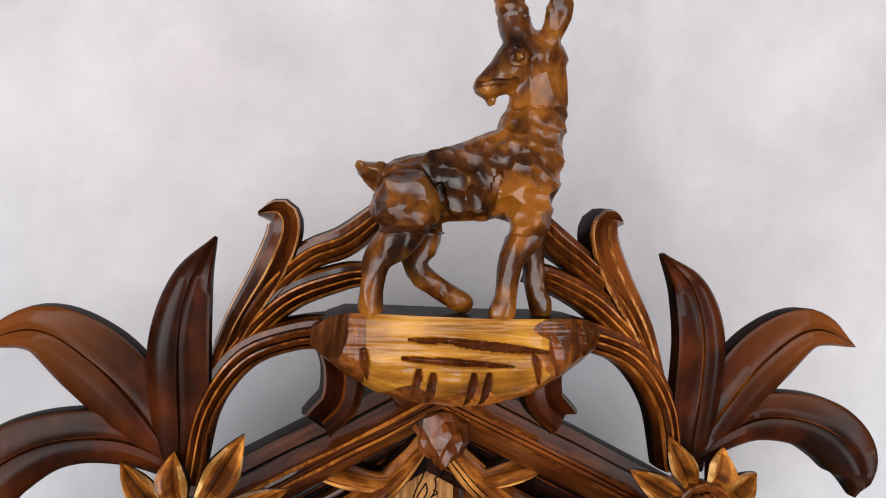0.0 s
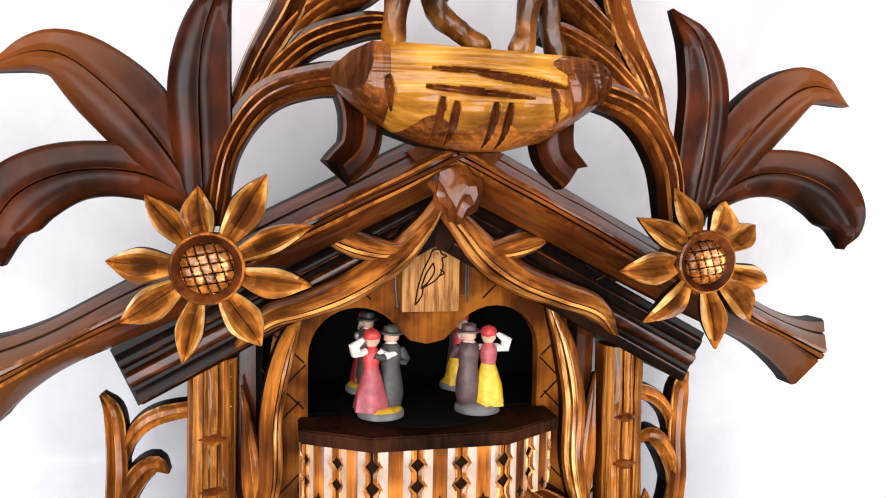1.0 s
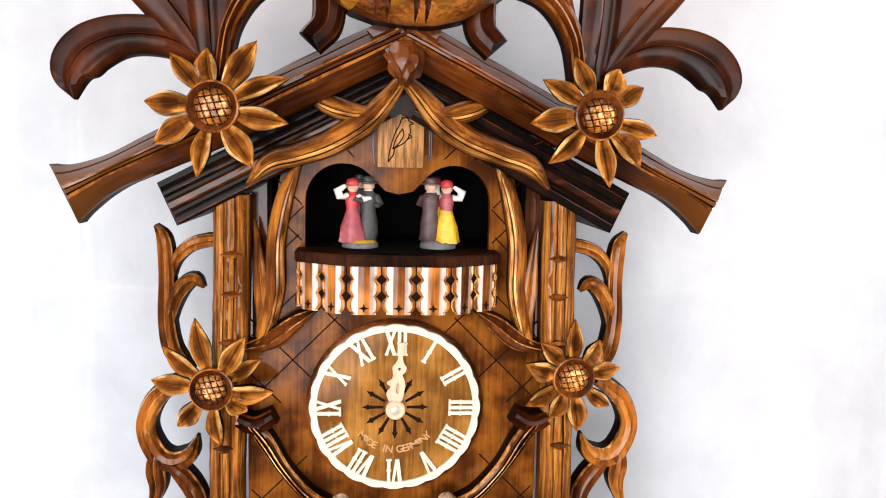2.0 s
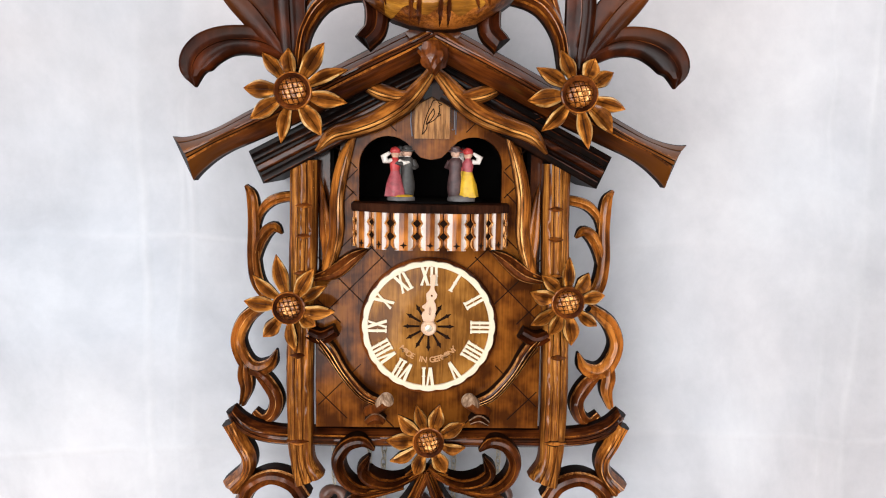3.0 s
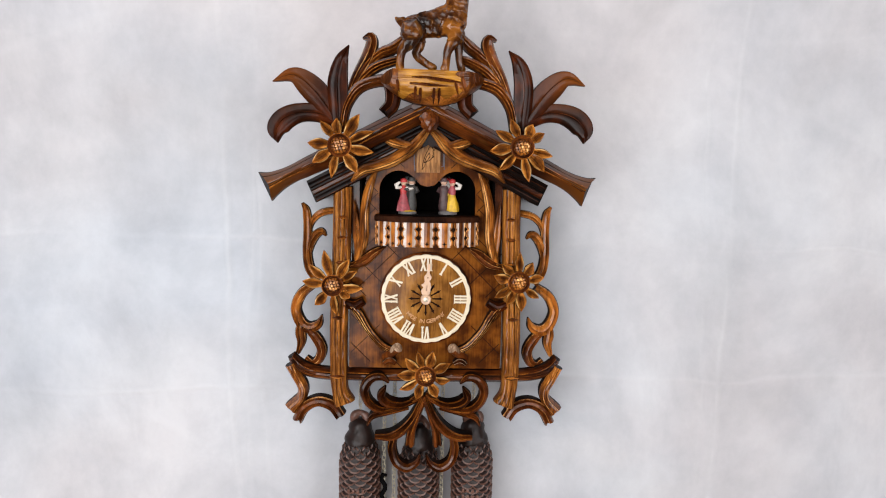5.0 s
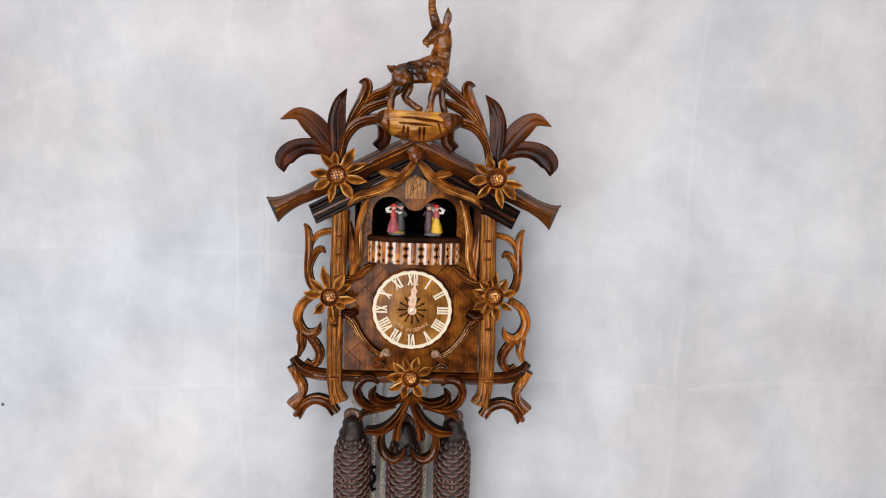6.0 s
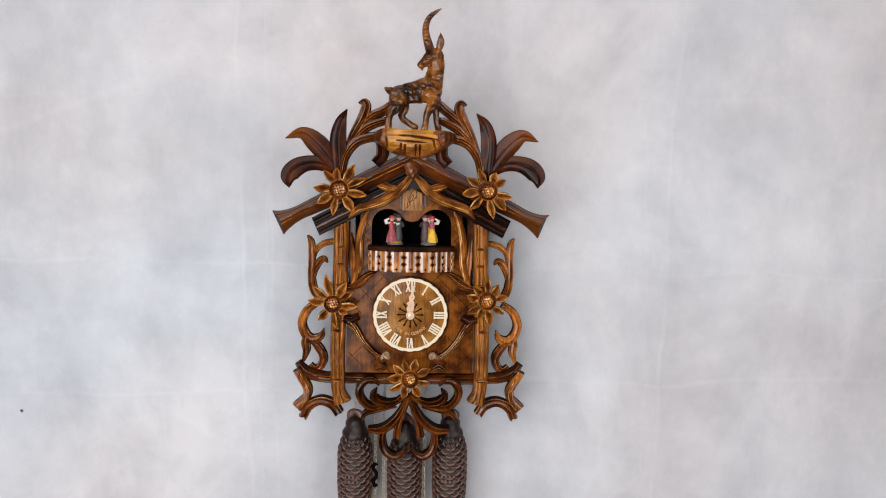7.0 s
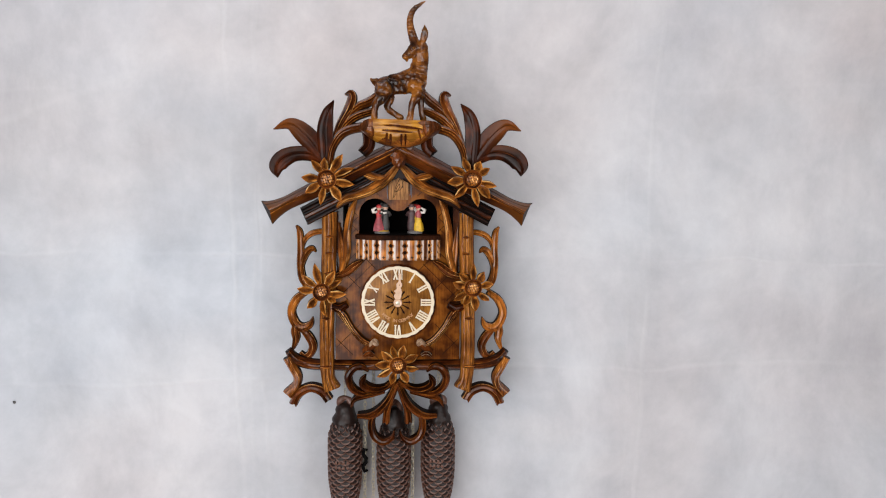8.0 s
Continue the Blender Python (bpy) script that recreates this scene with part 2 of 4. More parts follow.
    crumple.noise_type, crumple.normalize = "RIDGED_MULTIFRACTAL", True
    crumple.inputs["Scale"].default_value, crumple.inputs["Detail"].default_value, crumple.inputs["Distortion"].default_value = 3.6, 5, 0.7
    links.new(mp.outputs[0], crumple.inputs["Vector"])
    r4 = ramp(nodes, [(0.2, (0.945, 0.95, 0.96)), (0.5, (0.985, 0.985, 0.985)), (0.85, (1.0, 0.99, 0.985))])
    links.new(crumple.outputs[0], r4.inputs[0])
    # tint by height: cooler below, warmer above
    height_tint = nodes.new("ShaderNodeMapRange")
    height_tint.inputs["From Min"].default_value, height_tint.inputs["From Max"].default_value = 1.35, 2.05
    links.new(math_node("ADD", sep.outputs["Z"], math_node("MULTIPLY", wander, 6.0)), height_tint.inputs["Value"])
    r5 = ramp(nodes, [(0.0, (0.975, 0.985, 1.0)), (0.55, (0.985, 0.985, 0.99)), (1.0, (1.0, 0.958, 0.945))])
    links.new(height_tint.outputs[0], r5.inputs[0])
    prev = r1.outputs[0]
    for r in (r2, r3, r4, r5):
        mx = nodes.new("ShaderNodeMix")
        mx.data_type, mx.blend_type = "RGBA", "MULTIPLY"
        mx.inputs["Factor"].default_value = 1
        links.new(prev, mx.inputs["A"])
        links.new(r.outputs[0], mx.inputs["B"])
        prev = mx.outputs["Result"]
    # folds lightened in the colour, in place of light catching their ridges
    mx = nodes.new("ShaderNodeMix")
    mx.data_type = "RGBA"
    links.new(math_node("MULTIPLY", lines, 0.14), mx.inputs["Factor"])
    links.new(prev, mx.inputs["A"])
    mx.inputs["B"].default_value = (0.70, 0.69, 0.70, 1)
    links.new(mx.outputs["Result"], b.inputs["Base Color"])
    b.inputs["Roughness"].default_value = 0.75
    fold = clouds(5.0, 4, (1.6, 1, 0.9))
    weave = clouds(700, 2, (1, 1, 1))
    prior = None
    for height, strength, distance in ((fold.outputs[0], 0.5, 0.010), (crumple.outputs[0], 0.35, 0.006), (lines, 0.6, 0.0016), (weave.outputs[0], 0.1, 0.0004)):
        bp = nodes.new("ShaderNodeBump")
        bp.inputs["Strength"].default_value, bp.inputs["Distance"].default_value = strength, distance
        links.new(height, bp.inputs["Height"])
        if prior:
            links.new(prior, bp.inputs["Normal"])
        prior = bp.outputs[0]
    links.new(prior, b.inputs["Normal"])
    return m


CANVAS = backdrop_material()


# ---- mesh helpers; the clock's own measures are in millimetres from the plate's middle ----
def part(name, bm, mats, parent=None, label="", m=None, smooth=38):
    """Links a bmesh as one mesh object under a thing or a part."""
    me = bpy.data.meshes.new(name)
    bmesh.ops.recalc_face_normals(bm, faces=bm.faces)
    bm.to_mesh(me)
    bm.free()
    for mat in (mats if isinstance(mats, (list, tuple)) else [mats]):
        me.materials.append(mat)
    if smooth:
        me.polygons.foreach_set("use_smooth", [True] * len(me.polygons))
        me.set_sharp_from_angle(angle=radians(smooth))
    ob = new(name, me)
    ob.parent = parent
    if m is not None:
        ob.matrix_basis = m
    if label:
        tagged(ob, label)
    return ob


def share(ob, m, parent=None):
    """Another object on the same mesh."""
    o = new(ob.name.split(".")[0], ob.data)
    o.parent = parent or ob.parent
    o.matrix_basis = m
    return o


def spline(ctrl, n):
    """n + 1 points along a smooth curve through the control tuples, by length."""
    c = np.array(ctrl, float)
    c = np.vstack([2 * c[0] - c[1], c, 2 * c[-1] - c[-2]])
    fine = []
    for i in range(1, len(c) - 2):
        for s in np.linspace(0, 1, 24, endpoint=False):
            a, b, d, e = c[i - 1], c[i], c[i + 1], c[i + 2]
            fine.append(0.5 * (2 * b + (d - a) * s + (2 * a - 5 * b + 4 * d - e) * s * s + (3 * b - a - 3 * d + e) * s ** 3))
    fine.append(c[-2])
    fine = np.array(fine)
    run = np.concatenate([[0], np.cumsum(np.linalg.norm(np.diff(fine[:, :2], axis=0), axis=1))])
    at = np.linspace(0, run[-1], n + 1)
    return np.stack([np.interp(at, run, fine[:, k]) for k in range(fine.shape[1])], 1)


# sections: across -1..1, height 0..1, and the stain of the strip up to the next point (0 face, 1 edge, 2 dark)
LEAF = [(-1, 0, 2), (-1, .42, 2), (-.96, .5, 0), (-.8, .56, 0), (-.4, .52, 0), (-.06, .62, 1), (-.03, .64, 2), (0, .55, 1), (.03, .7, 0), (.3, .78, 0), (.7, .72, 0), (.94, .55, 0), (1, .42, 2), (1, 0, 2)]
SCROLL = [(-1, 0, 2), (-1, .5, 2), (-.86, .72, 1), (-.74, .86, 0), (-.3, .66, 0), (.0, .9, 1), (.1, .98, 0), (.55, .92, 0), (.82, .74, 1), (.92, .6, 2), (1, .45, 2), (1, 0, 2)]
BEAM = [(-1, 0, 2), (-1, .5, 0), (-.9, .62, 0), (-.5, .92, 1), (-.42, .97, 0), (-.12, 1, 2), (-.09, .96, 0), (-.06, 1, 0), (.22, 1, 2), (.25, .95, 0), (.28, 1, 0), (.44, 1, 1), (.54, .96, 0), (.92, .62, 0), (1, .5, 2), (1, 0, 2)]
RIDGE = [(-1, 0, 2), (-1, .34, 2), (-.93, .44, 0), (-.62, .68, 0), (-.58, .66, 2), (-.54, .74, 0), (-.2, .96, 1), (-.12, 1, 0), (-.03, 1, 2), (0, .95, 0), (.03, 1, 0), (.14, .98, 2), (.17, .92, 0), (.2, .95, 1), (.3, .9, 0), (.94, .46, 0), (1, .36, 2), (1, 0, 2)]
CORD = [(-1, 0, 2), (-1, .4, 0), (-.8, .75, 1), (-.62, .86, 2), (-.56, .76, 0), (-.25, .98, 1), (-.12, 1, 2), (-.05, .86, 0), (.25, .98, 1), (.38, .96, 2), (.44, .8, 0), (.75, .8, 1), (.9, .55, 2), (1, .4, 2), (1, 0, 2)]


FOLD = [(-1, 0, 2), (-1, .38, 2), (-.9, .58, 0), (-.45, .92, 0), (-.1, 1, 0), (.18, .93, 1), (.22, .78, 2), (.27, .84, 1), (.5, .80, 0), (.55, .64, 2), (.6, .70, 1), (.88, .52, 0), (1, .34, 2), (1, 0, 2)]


def sweep(ctrl, y, thick, sect, n=36, bow=0.0, bow0=0.0, bm=None, back=0.0, gouge=0.0):
    """A carved ribbon along (x, z, half width[, forward]) in millimetres: its section stands on the plane y and rises towards -y."""
    bm = bm or bmesh.new()
    c = [(*p, 0.0) if len(p) == 3 else p for p in ctrl]
    p = spline(c, n)
    tan = np.gradient(p[:, :2], axis=0)
    tan /= np.linalg.norm(tan, axis=1)[:, None] + 1e-9
    rings = []
    for i in range(n + 1):
        nx, nz = -tan[i, 1], tan[i, 0]
        w = max(p[i, 2], 0.25)
        k = min(1.0, 0.35 + w / 9)
        push = bow * max(0, 1 - (n - i) / (n * 0.14)) + bow0 * max(0, 1 - i / (n * 0.14))
        ring = []
        for j, (u, v, _) in enumerate(sect):
            sh = push * (abs(u) ** 1.5)
            hand_cut = noise.noise(Vector((p[i, 0] * 0.035, p[i, 1] * 0.035, j * 0.23 + y * 300)))
            if gouge and v > 0:
                nick = noise.noise(Vector((p[i, 0] * 0.02, p[i, 1] * 0.16, j * 0.9 + y * 300)))
                v, u = v * (1 + gouge * nick), u * (1 + 0.5 * gouge * nick)
            if 0 < v and abs(u) < 0.98:
                u, v = u + 0.05 * hand_cut, v * (1 + 0.06 * hand_cut)
            elif v > 0:
                u = u * (1 + 0.05 * hand_cut)
            fwd = v * thick * k + p[i, 3] if v > 0 else p[i, 3] - back
            ring.append(bm.verts.new(((p[i, 0] + nx * u * w + tan[i, 0] * sh) / 1000, y - fwd / 1000, (p[i, 1] + nz * u * w + tan[i, 1] * sh) / 1000)))
        rings.append(ring)
    m = len(sect)
    for i in range(n):
        for j in range(m):
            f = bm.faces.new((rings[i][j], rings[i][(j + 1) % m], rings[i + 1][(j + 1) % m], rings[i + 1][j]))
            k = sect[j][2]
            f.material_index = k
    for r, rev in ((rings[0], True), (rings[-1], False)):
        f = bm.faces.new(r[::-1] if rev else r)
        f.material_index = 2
    return bm


def extrude_poly(pts, y0, y1, holes=(), bm=None, bevel=0.0, mat=0):
    """A plate with that outline (x, z in millimetres) and holes, from the plane y0 forward to y1."""
    bm = bm or bmesh.new()
    tmp = bmesh.new()
    edges = []
    for loop in (pts, *holes):
        vs = [tmp.verts.new((x / 1000, y1, z / 1000)) for x, z in loop]
        edges += [tmp.edges.new((vs[i], vs[(i + 1) % len(vs)])) for i in range(len(vs))]
    bmesh.ops.triangle_fill(tmp, use_beauty=True, use_dissolve=False, edges=edges)
    ext = bmesh.ops.extrude_face_region(tmp, geom=tmp.faces[:])
    bmesh.ops.translate(tmp, verts=[v for v in ext["geom"] if isinstance(v, bmesh.types.BMVert)], vec=(0, y0 - y1, 0))
    bmesh.ops.recalc_face_normals(tmp, faces=tmp.faces)
    me = bpy.data.meshes.new("tmp")
    for f in tmp.faces:
        f.material_index = mat
    tmp.to_mesh(me)
    tmp.free()
    bm.from_mesh(me)
    bpy.data.meshes.remove(me)
    return bm


def box(x0, x1, y0, y1, z0, z1, bm=None, bevel=0.0, mat=0):
    """A box in metres with softened edges."""
    bm = bm or bmesh.new()
    made = bmesh.ops.create_cube(bm, size=1, matrix=Matrix.Translation(((x0 + x1) / 2, (y0 + y1) / 2, (z0 + z1) / 2)) @ Matrix.Diagonal((x1 - x0, y1 - y0, z1 - z0, 1)))
    vs = made["verts"]
    if bevel:
        es = list({e for v in vs for e in v.link_edges})
        bmesh.ops.bevel(bm, geom=es, offset=bevel, segments=2, profile=0.5, affect="EDGES")
    if mat:
        for f in bm.faces:
            f.material_index = mat
    return bm


def tube(path, bm=None, seg=10, flat=1.0, mat=0):
    """A round limb through (x, y, z, radius), in millimetres but for y in millimetres forward of the wall too."""
    bm = bm or bmesh.new()
    p = np.array(path, float)
    n = len(p)
    tan = np.gradient(p[:, :3], axis=0)
    rings = []
    for i in range(n):
        t = Vector(tan[i]).normalized()
        a = t.cross(Vector((0, 1, 0)))
        a = a.normalized() if a.length > 0.05 else Vector((1, 0, 0))
        b = t.cross(a).normalized()
        rings.append([bm.verts.new((Vector(p[i, :3]) + (a * math.cos(q) + b * math.sin(q) * flat) * p[i, 3]) / 1000) for q in [2 * math.pi * k / seg for k in range(seg)]])
    for i in range(n - 1):
        for j in range(seg):
            f = bm.faces.new((rings[i][j], rings[i][(j + 1) % seg], rings[i + 1][(j + 1) % seg], rings[i + 1][j]))
            f.material_index = mat
    for r, rev in ((rings[0], True), (rings[-1], False)):
        bm.faces.new(r[::-1] if rev else r).material_index = mat
    return bm


def lathe(profile, bm=None, seg=18, centre=(0, 0, 0), mats=None):
    """A turned body about z: (radius, height) in millimetres."""
    bm = bm or bmesh.new()
    rings = [[bm.verts.new(((centre[0] + r * math.cos(q)) / 1000, (centre[1] + r * math.sin(q)) / 1000, (centre[2] + z) / 1000)) for q in [2 * math.pi * k / seg for k in range(seg)]] for r, z in profile]
    for i in range(len(rings) - 1):
        for j in range(seg):
            f = bm.faces.new((rings[i][j], rings[i][(j + 1) % seg], rings[i + 1][(j + 1) % seg], rings[i + 1][j]))
            f.material_index = mats[i] if mats else 0
    bm.faces.new(rings[0][::-1])
    f = bm.faces.new(rings[-1])
    f.material_index = mats[-1] if mats else 0
    return bm


def flip(ctrl):
    return [(-p[0], *p[1:]) for p in ctrl]


def turned(sect):
    return [(-u, v, sect[(i - 1) % len(sect)][2]) for i, (u, v, _) in enumerate(sect)][::-1]


# ---- the room ----
def room_wall(name, x0, x1, y0, y1, z0, z1, mat, label):
    return tagged(part(name, box(x0, x1, y0, y1, z0, z1), mat, smooth=0), label, "wall", kind="structure")


bm = bmesh.new()
grid = bmesh.ops.create_grid(bm, x_segments=420, y_segments=260, size=1)
for v in bm.verts:
    x, z = v.co.x * 2.2, 1.35 + v.co.y * 1.35
    out = 0.0030 * noise.noise(Vector((x * 2.6, 0, z * 1.9))) + 0.0026 * noise.noise(Vector((x * 5.2, 4, z * 6.5)))
    out += 0.0016 * (1 - abs(noise.noise(Vector((x * 7, 9, z * 7)))) * 2) ** 3
    # pressed folds of the canvas
    for seam, strength in ((-0.277, 1.0), (0.435, 0.8), (-0.86, 0.7), (1.02, 0.7)):
        q = (x - seam - 0.008 * math.sin(z * 3)) / 0.011
        out += 0.0016 * strength * math.exp(-q * q)
    for seam, strength in ((1.449, 0.6), (1.646, 0.6), (1.93, 0.5), (2.25, 0.5), (1.05, 0.6)):
        q = (z - seam - 0.012 * math.sin(x * 5)) / 0.011
        out += 0.0042 * strength * math.exp(-q * q) * (0.5 + noise.noise(Vector((x * 2.2, seam * 7, 0))))
    v.co = (x, -0.0085 - max(-0.008, min(0.006, out)), z)
ext = bmesh.ops.extrude_face_region(bm, geom=bm.faces[:])
for v in [g for g in ext["geom"] if isinstance(g, bmesh.types.BMVert)]:
    v.co.y = 0.12
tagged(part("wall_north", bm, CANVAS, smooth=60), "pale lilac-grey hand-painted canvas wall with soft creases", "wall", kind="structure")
# the rest of the room is unseen, added to shape the light
room_wall("wall_south", -2.2, 2.2, -3.32, -3.2, 0, 2.7, PAINT, "unseen dark taupe wall added to hold down reflections")
room_wall("wall_west", -2.32, -2.2, -3.32, 0.12, 0, 2.7, PAINT, "unseen dark taupe side wall added to hold down reflections")
room_wall("wall_east", 2.2, 2.32, -3.32, 0.12, 0, 2.7, PAINT, "unseen dark taupe side wall added to hold down reflections")
tagged(part("floor", box(-2.2, 2.2, -3.2, -0.01, -0.1, 0), FLOORW, smooth=0), "unseen pale oak floor added to bounce light upwards", "floor", kind="structure")
tagged(part("ceiling", box(-2.32, 2.32, -3.32, 0.12, 2.7, 2.8), CEIL, smooth=0), "unseen grey ceiling added to hold down reflections", "ceiling", kind="structure")

# ---- the clock ----
clock = tagged(new("cuckoo_clock"), "carved dark walnut cuckoo clock with golden sunflowers on the wall", "cuckoo clock")
clock.location = (0, 0, 1.6)
FACE = -0.090  # front of the plate
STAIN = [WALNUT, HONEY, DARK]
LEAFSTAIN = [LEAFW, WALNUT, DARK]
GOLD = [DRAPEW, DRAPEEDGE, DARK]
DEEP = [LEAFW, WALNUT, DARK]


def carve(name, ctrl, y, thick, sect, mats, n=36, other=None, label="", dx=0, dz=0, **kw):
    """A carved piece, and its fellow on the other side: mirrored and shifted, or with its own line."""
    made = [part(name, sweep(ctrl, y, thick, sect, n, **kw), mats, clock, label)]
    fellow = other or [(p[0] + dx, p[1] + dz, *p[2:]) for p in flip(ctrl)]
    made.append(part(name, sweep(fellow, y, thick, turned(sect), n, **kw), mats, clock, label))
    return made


# case and plate
arch = [(-62, 86)] + [(-37 - 25 * math.cos(q), 123 + 25 * math.sin(q)) for q in np.linspace(0, 2.55, 14)] + [(-9, 130), (0, 128)]
arch = arch + [(-x, z) for x, z in arch[-2::-1]]
gable = [(-100, -112), (100, -112), (100, 26), (87, 28), (85, 60), (84, 100), (80, 130), (76, 148), (100, 153), (100, 165), (0, 214), (-100, 165), (-100, 153), (-76, 148), (-80, 130), (-84, 100), (-85, 60), (-87, 28), (-100, 26)]
part("front_plate", extrude_poly(gable, FACE + 0.008, FACE, [arch]), PANEL, clock, "brown veneered plate with scored diamond lines", smooth=0)
part("case_side", box(-0.098, -0.088, -0.0815, -0.004, -0.112, 0.16), WALNUT, clock, smooth=0)
part("case_side", box(0.088, 0.098, -0.0815, -0.004, -0.112, 0.16), WALNUT, clock, smooth=0)
# near-black back, liners, roof and floor put deep shade into the stage's colour
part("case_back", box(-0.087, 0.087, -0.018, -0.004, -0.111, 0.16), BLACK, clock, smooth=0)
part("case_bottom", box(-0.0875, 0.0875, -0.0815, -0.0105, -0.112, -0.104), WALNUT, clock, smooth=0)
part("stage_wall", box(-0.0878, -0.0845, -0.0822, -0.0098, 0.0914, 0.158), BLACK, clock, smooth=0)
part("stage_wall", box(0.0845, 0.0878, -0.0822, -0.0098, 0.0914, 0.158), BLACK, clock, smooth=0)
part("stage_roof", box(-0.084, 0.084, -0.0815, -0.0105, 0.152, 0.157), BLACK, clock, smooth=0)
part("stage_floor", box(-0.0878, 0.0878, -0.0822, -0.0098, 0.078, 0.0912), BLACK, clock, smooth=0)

# scored lines of the plate: 45 degree lattice
def scored(x0, z0, x1, z1):
    a, b = Vector((x0, 0, z0)), Vector((x1, 0, z1))
    d = (b - a).normalized()
    s = Vector((-d.z, 0, d.x)) * 0.45
    bm = bmesh.new()
    extrude_poly([((a + s).x, (a + s).z), ((a - s).x, (a - s).z), ((b - s).x, (b - s).z), ((b + s).x, (b + s).z)], FACE + 0.001, FACE - 0.0003, bm=bm)
    return part("scored_line", bm, GROOVE, clock, smooth=0)


for s in (-1, 1):
    for x0, z0, x1, z1 in ((-98, 42, -42, -14), (-98, -14, -40, 44), (-98, 4, -78, -16), (-98, -40, -52, -86), (-98, -92, -60, -54), (-72, -104, -98, -78), (-30, -112, -62, -80),
                           (-98, 30, -62, 66), (-60, 60, -30, 30), (-48, 54, -66, 36), (-86, 118, -64, 96), (-86, 96, -63, 119), (-84, 140, -64, 120), (-52, 152, -40, 164), (-30, 152, -50, 172), (-86, 80, -66, 100)):
        scored(s * x0, z0, s * x1, z1)

# roof boards, beams, gable shadows
for s in (-1, 1):
    top = [(0, 214), (-153, 133), (-141, 106), (0, 181)]
    part("roof_board", extrude_poly([(s * x, z) for x, z in top], -0.012, -0.106), DARK, clock, smooth=0)
    for k, (off, fw) in enumerate(((-2, 0.1), (-10, 0.113), (-18, 0.108))):
        a, b = (-149 + 4.3 * k, 127 - 8.5 * k), (-8, 200 - 8.5 * k - k)
        # outer mouldings darkened to carry the shade below the roof
        part("roof_moulding", sweep([(s * a[0], a[1], 3.6), (s * (a[0] + b[0]) / 2, (a[1] + b[1]) / 2, 3.6), (s * b[0], b[1], 3.6)], -0.106, 4 + 2 * (k == 1), [(-1, 0, 2), (-1, .5, 0), (-.6, .95, 1), (-.4, 1, 0), (.5, .9, 0), (1, .4, 2), (1, 0, 2)], 10), [WALNUTX if k == 1 else DARK, WALNUTX, DARK], clock)
carve("roof_beam", [(5, 228, 13.5), (-51.5, 200, 13.5), (-113, 169, 13), (-151.5, 150, 11.4), (-167, 142.4, 10.8), (-177, 137.4, 12.2), (-184.5, 133.6, 14.8), (-189, 131.4, 17.2), (-192, 130, 19.5)], -0.117, 34, RIDGE, [BEAMW, AMBER, DARK], 84, bow=9)
part("ridge_block", extrude_poly([(-22, 226), (-14, 231), (0, 233), (14, 231), (22, 226), (9, 212), (-9, 212)], -0.11, -0.1462), WALNUT, clock)

# rosette at the peak: a knobbed carved boss
bm = bmesh.new()
bmesh.ops.create_icosphere(bm, subdivisions=3, radius=1)
for v in bm.verts:
    c = v.co
    j = 1 + 0.34 * noise.noise(c * 2.9) + 0.12 * noise.noise(c * 6)
    v.co = Vector((0.001 + c.x * 0.0108 * j * (1 + 0.35 * c.z), -0.146 + c.y * 0.010 * j, 0.208 + c.z * 0.0125 * j))
part("boss", bm, [WALNUT], clock, "small knobbed carved boss", smooth=32)

# drapes under the gable
carve("carved_drape", [(1, 204, 4), (-8, 191, 6), (-23, 175, 8.5), (-44, 161.5, 8.5), (-64, 153.5, 7.5), (-82, 148, 6.5), (-96, 134, 2)], -0.100, 26, FOLD, GOLD, 44, other=[(0, 204, 4), (11, 193, 6), (26, 177, 8.5), (44, 165, 8.5), (65, 157, 7.5), (84, 150, 6.5), (97, 135, 2)])
carve("drape_leaf", [(-15, 184, 3), (-25, 180, 5.5), (-38, 182, 7), (-50, 186, 5.5), (-61, 190.5, 0.8)], -0.104, 24, FOLD, GOLD, 26, dx=1)
carve("drape_shadow", [(-61, 151, 3), (-81.5, 159.5, 7), (-102, 167.5, 6), (-114.5, 169.5, 2)], -0.092, 14, CORD, DEEP, 20)

# tall reed leaves beside the stage
carve("reed_leaf", [(-65.5, 149, 2), (-74.5, 126.5, 5.5), (-80.5, 96, 6), (-81, 63.5, 6), (-87, 37.5, 5), (-95, 23.5, 2)], -0.091, 17, FOLD, [AMBER, HONEY, DARK], 34)
carve("reed_leaf", [(-94.5, 110, 0.5), (-91.5, 88, 3.5), (-89, 63.5, 6), (-88, 43.5, 5), (-93, 25.5, 2)], -0.091, 13, LEAF, [AMBER, HONEY, DARK], 26)
carve("low_branch", [(-54, 50, 1.5), (-66, 43, 6), (-82, 31, 7), (-102, 24, 3)], -0.091, 17, SCROLL, STAIN, 24)

# posts of the frame: round logs with knots
POST = [(-1, 0, 2), (-1, .62, 0), (-.86, .84, 1), (-.74, .92, 0), (-.5, .97, 0), (-.34, .98, 2), (-.3, .9, 0), (-.1, 1, 1), (0, 1, 0), (.24, .97, 2), (.29, .9, 0), (.5, .98, 1), (.7, .93, 0), (.86, .82, 0), (1, .6, 2), (1, 0, 2)]
carve("corner_post", [(-108, 126.5, 11.5), (-108.5, 88, 11.5), (-110, 27.5, 11.5), (-113, -62, 11.2), (-112.5, -118.5, 11), (-110.5, -142, 10.5), (-105, -158.5, 14)], -0.088, 19, POST, [POSTW, AMBER, WALNUT], 90, gouge=0.035)
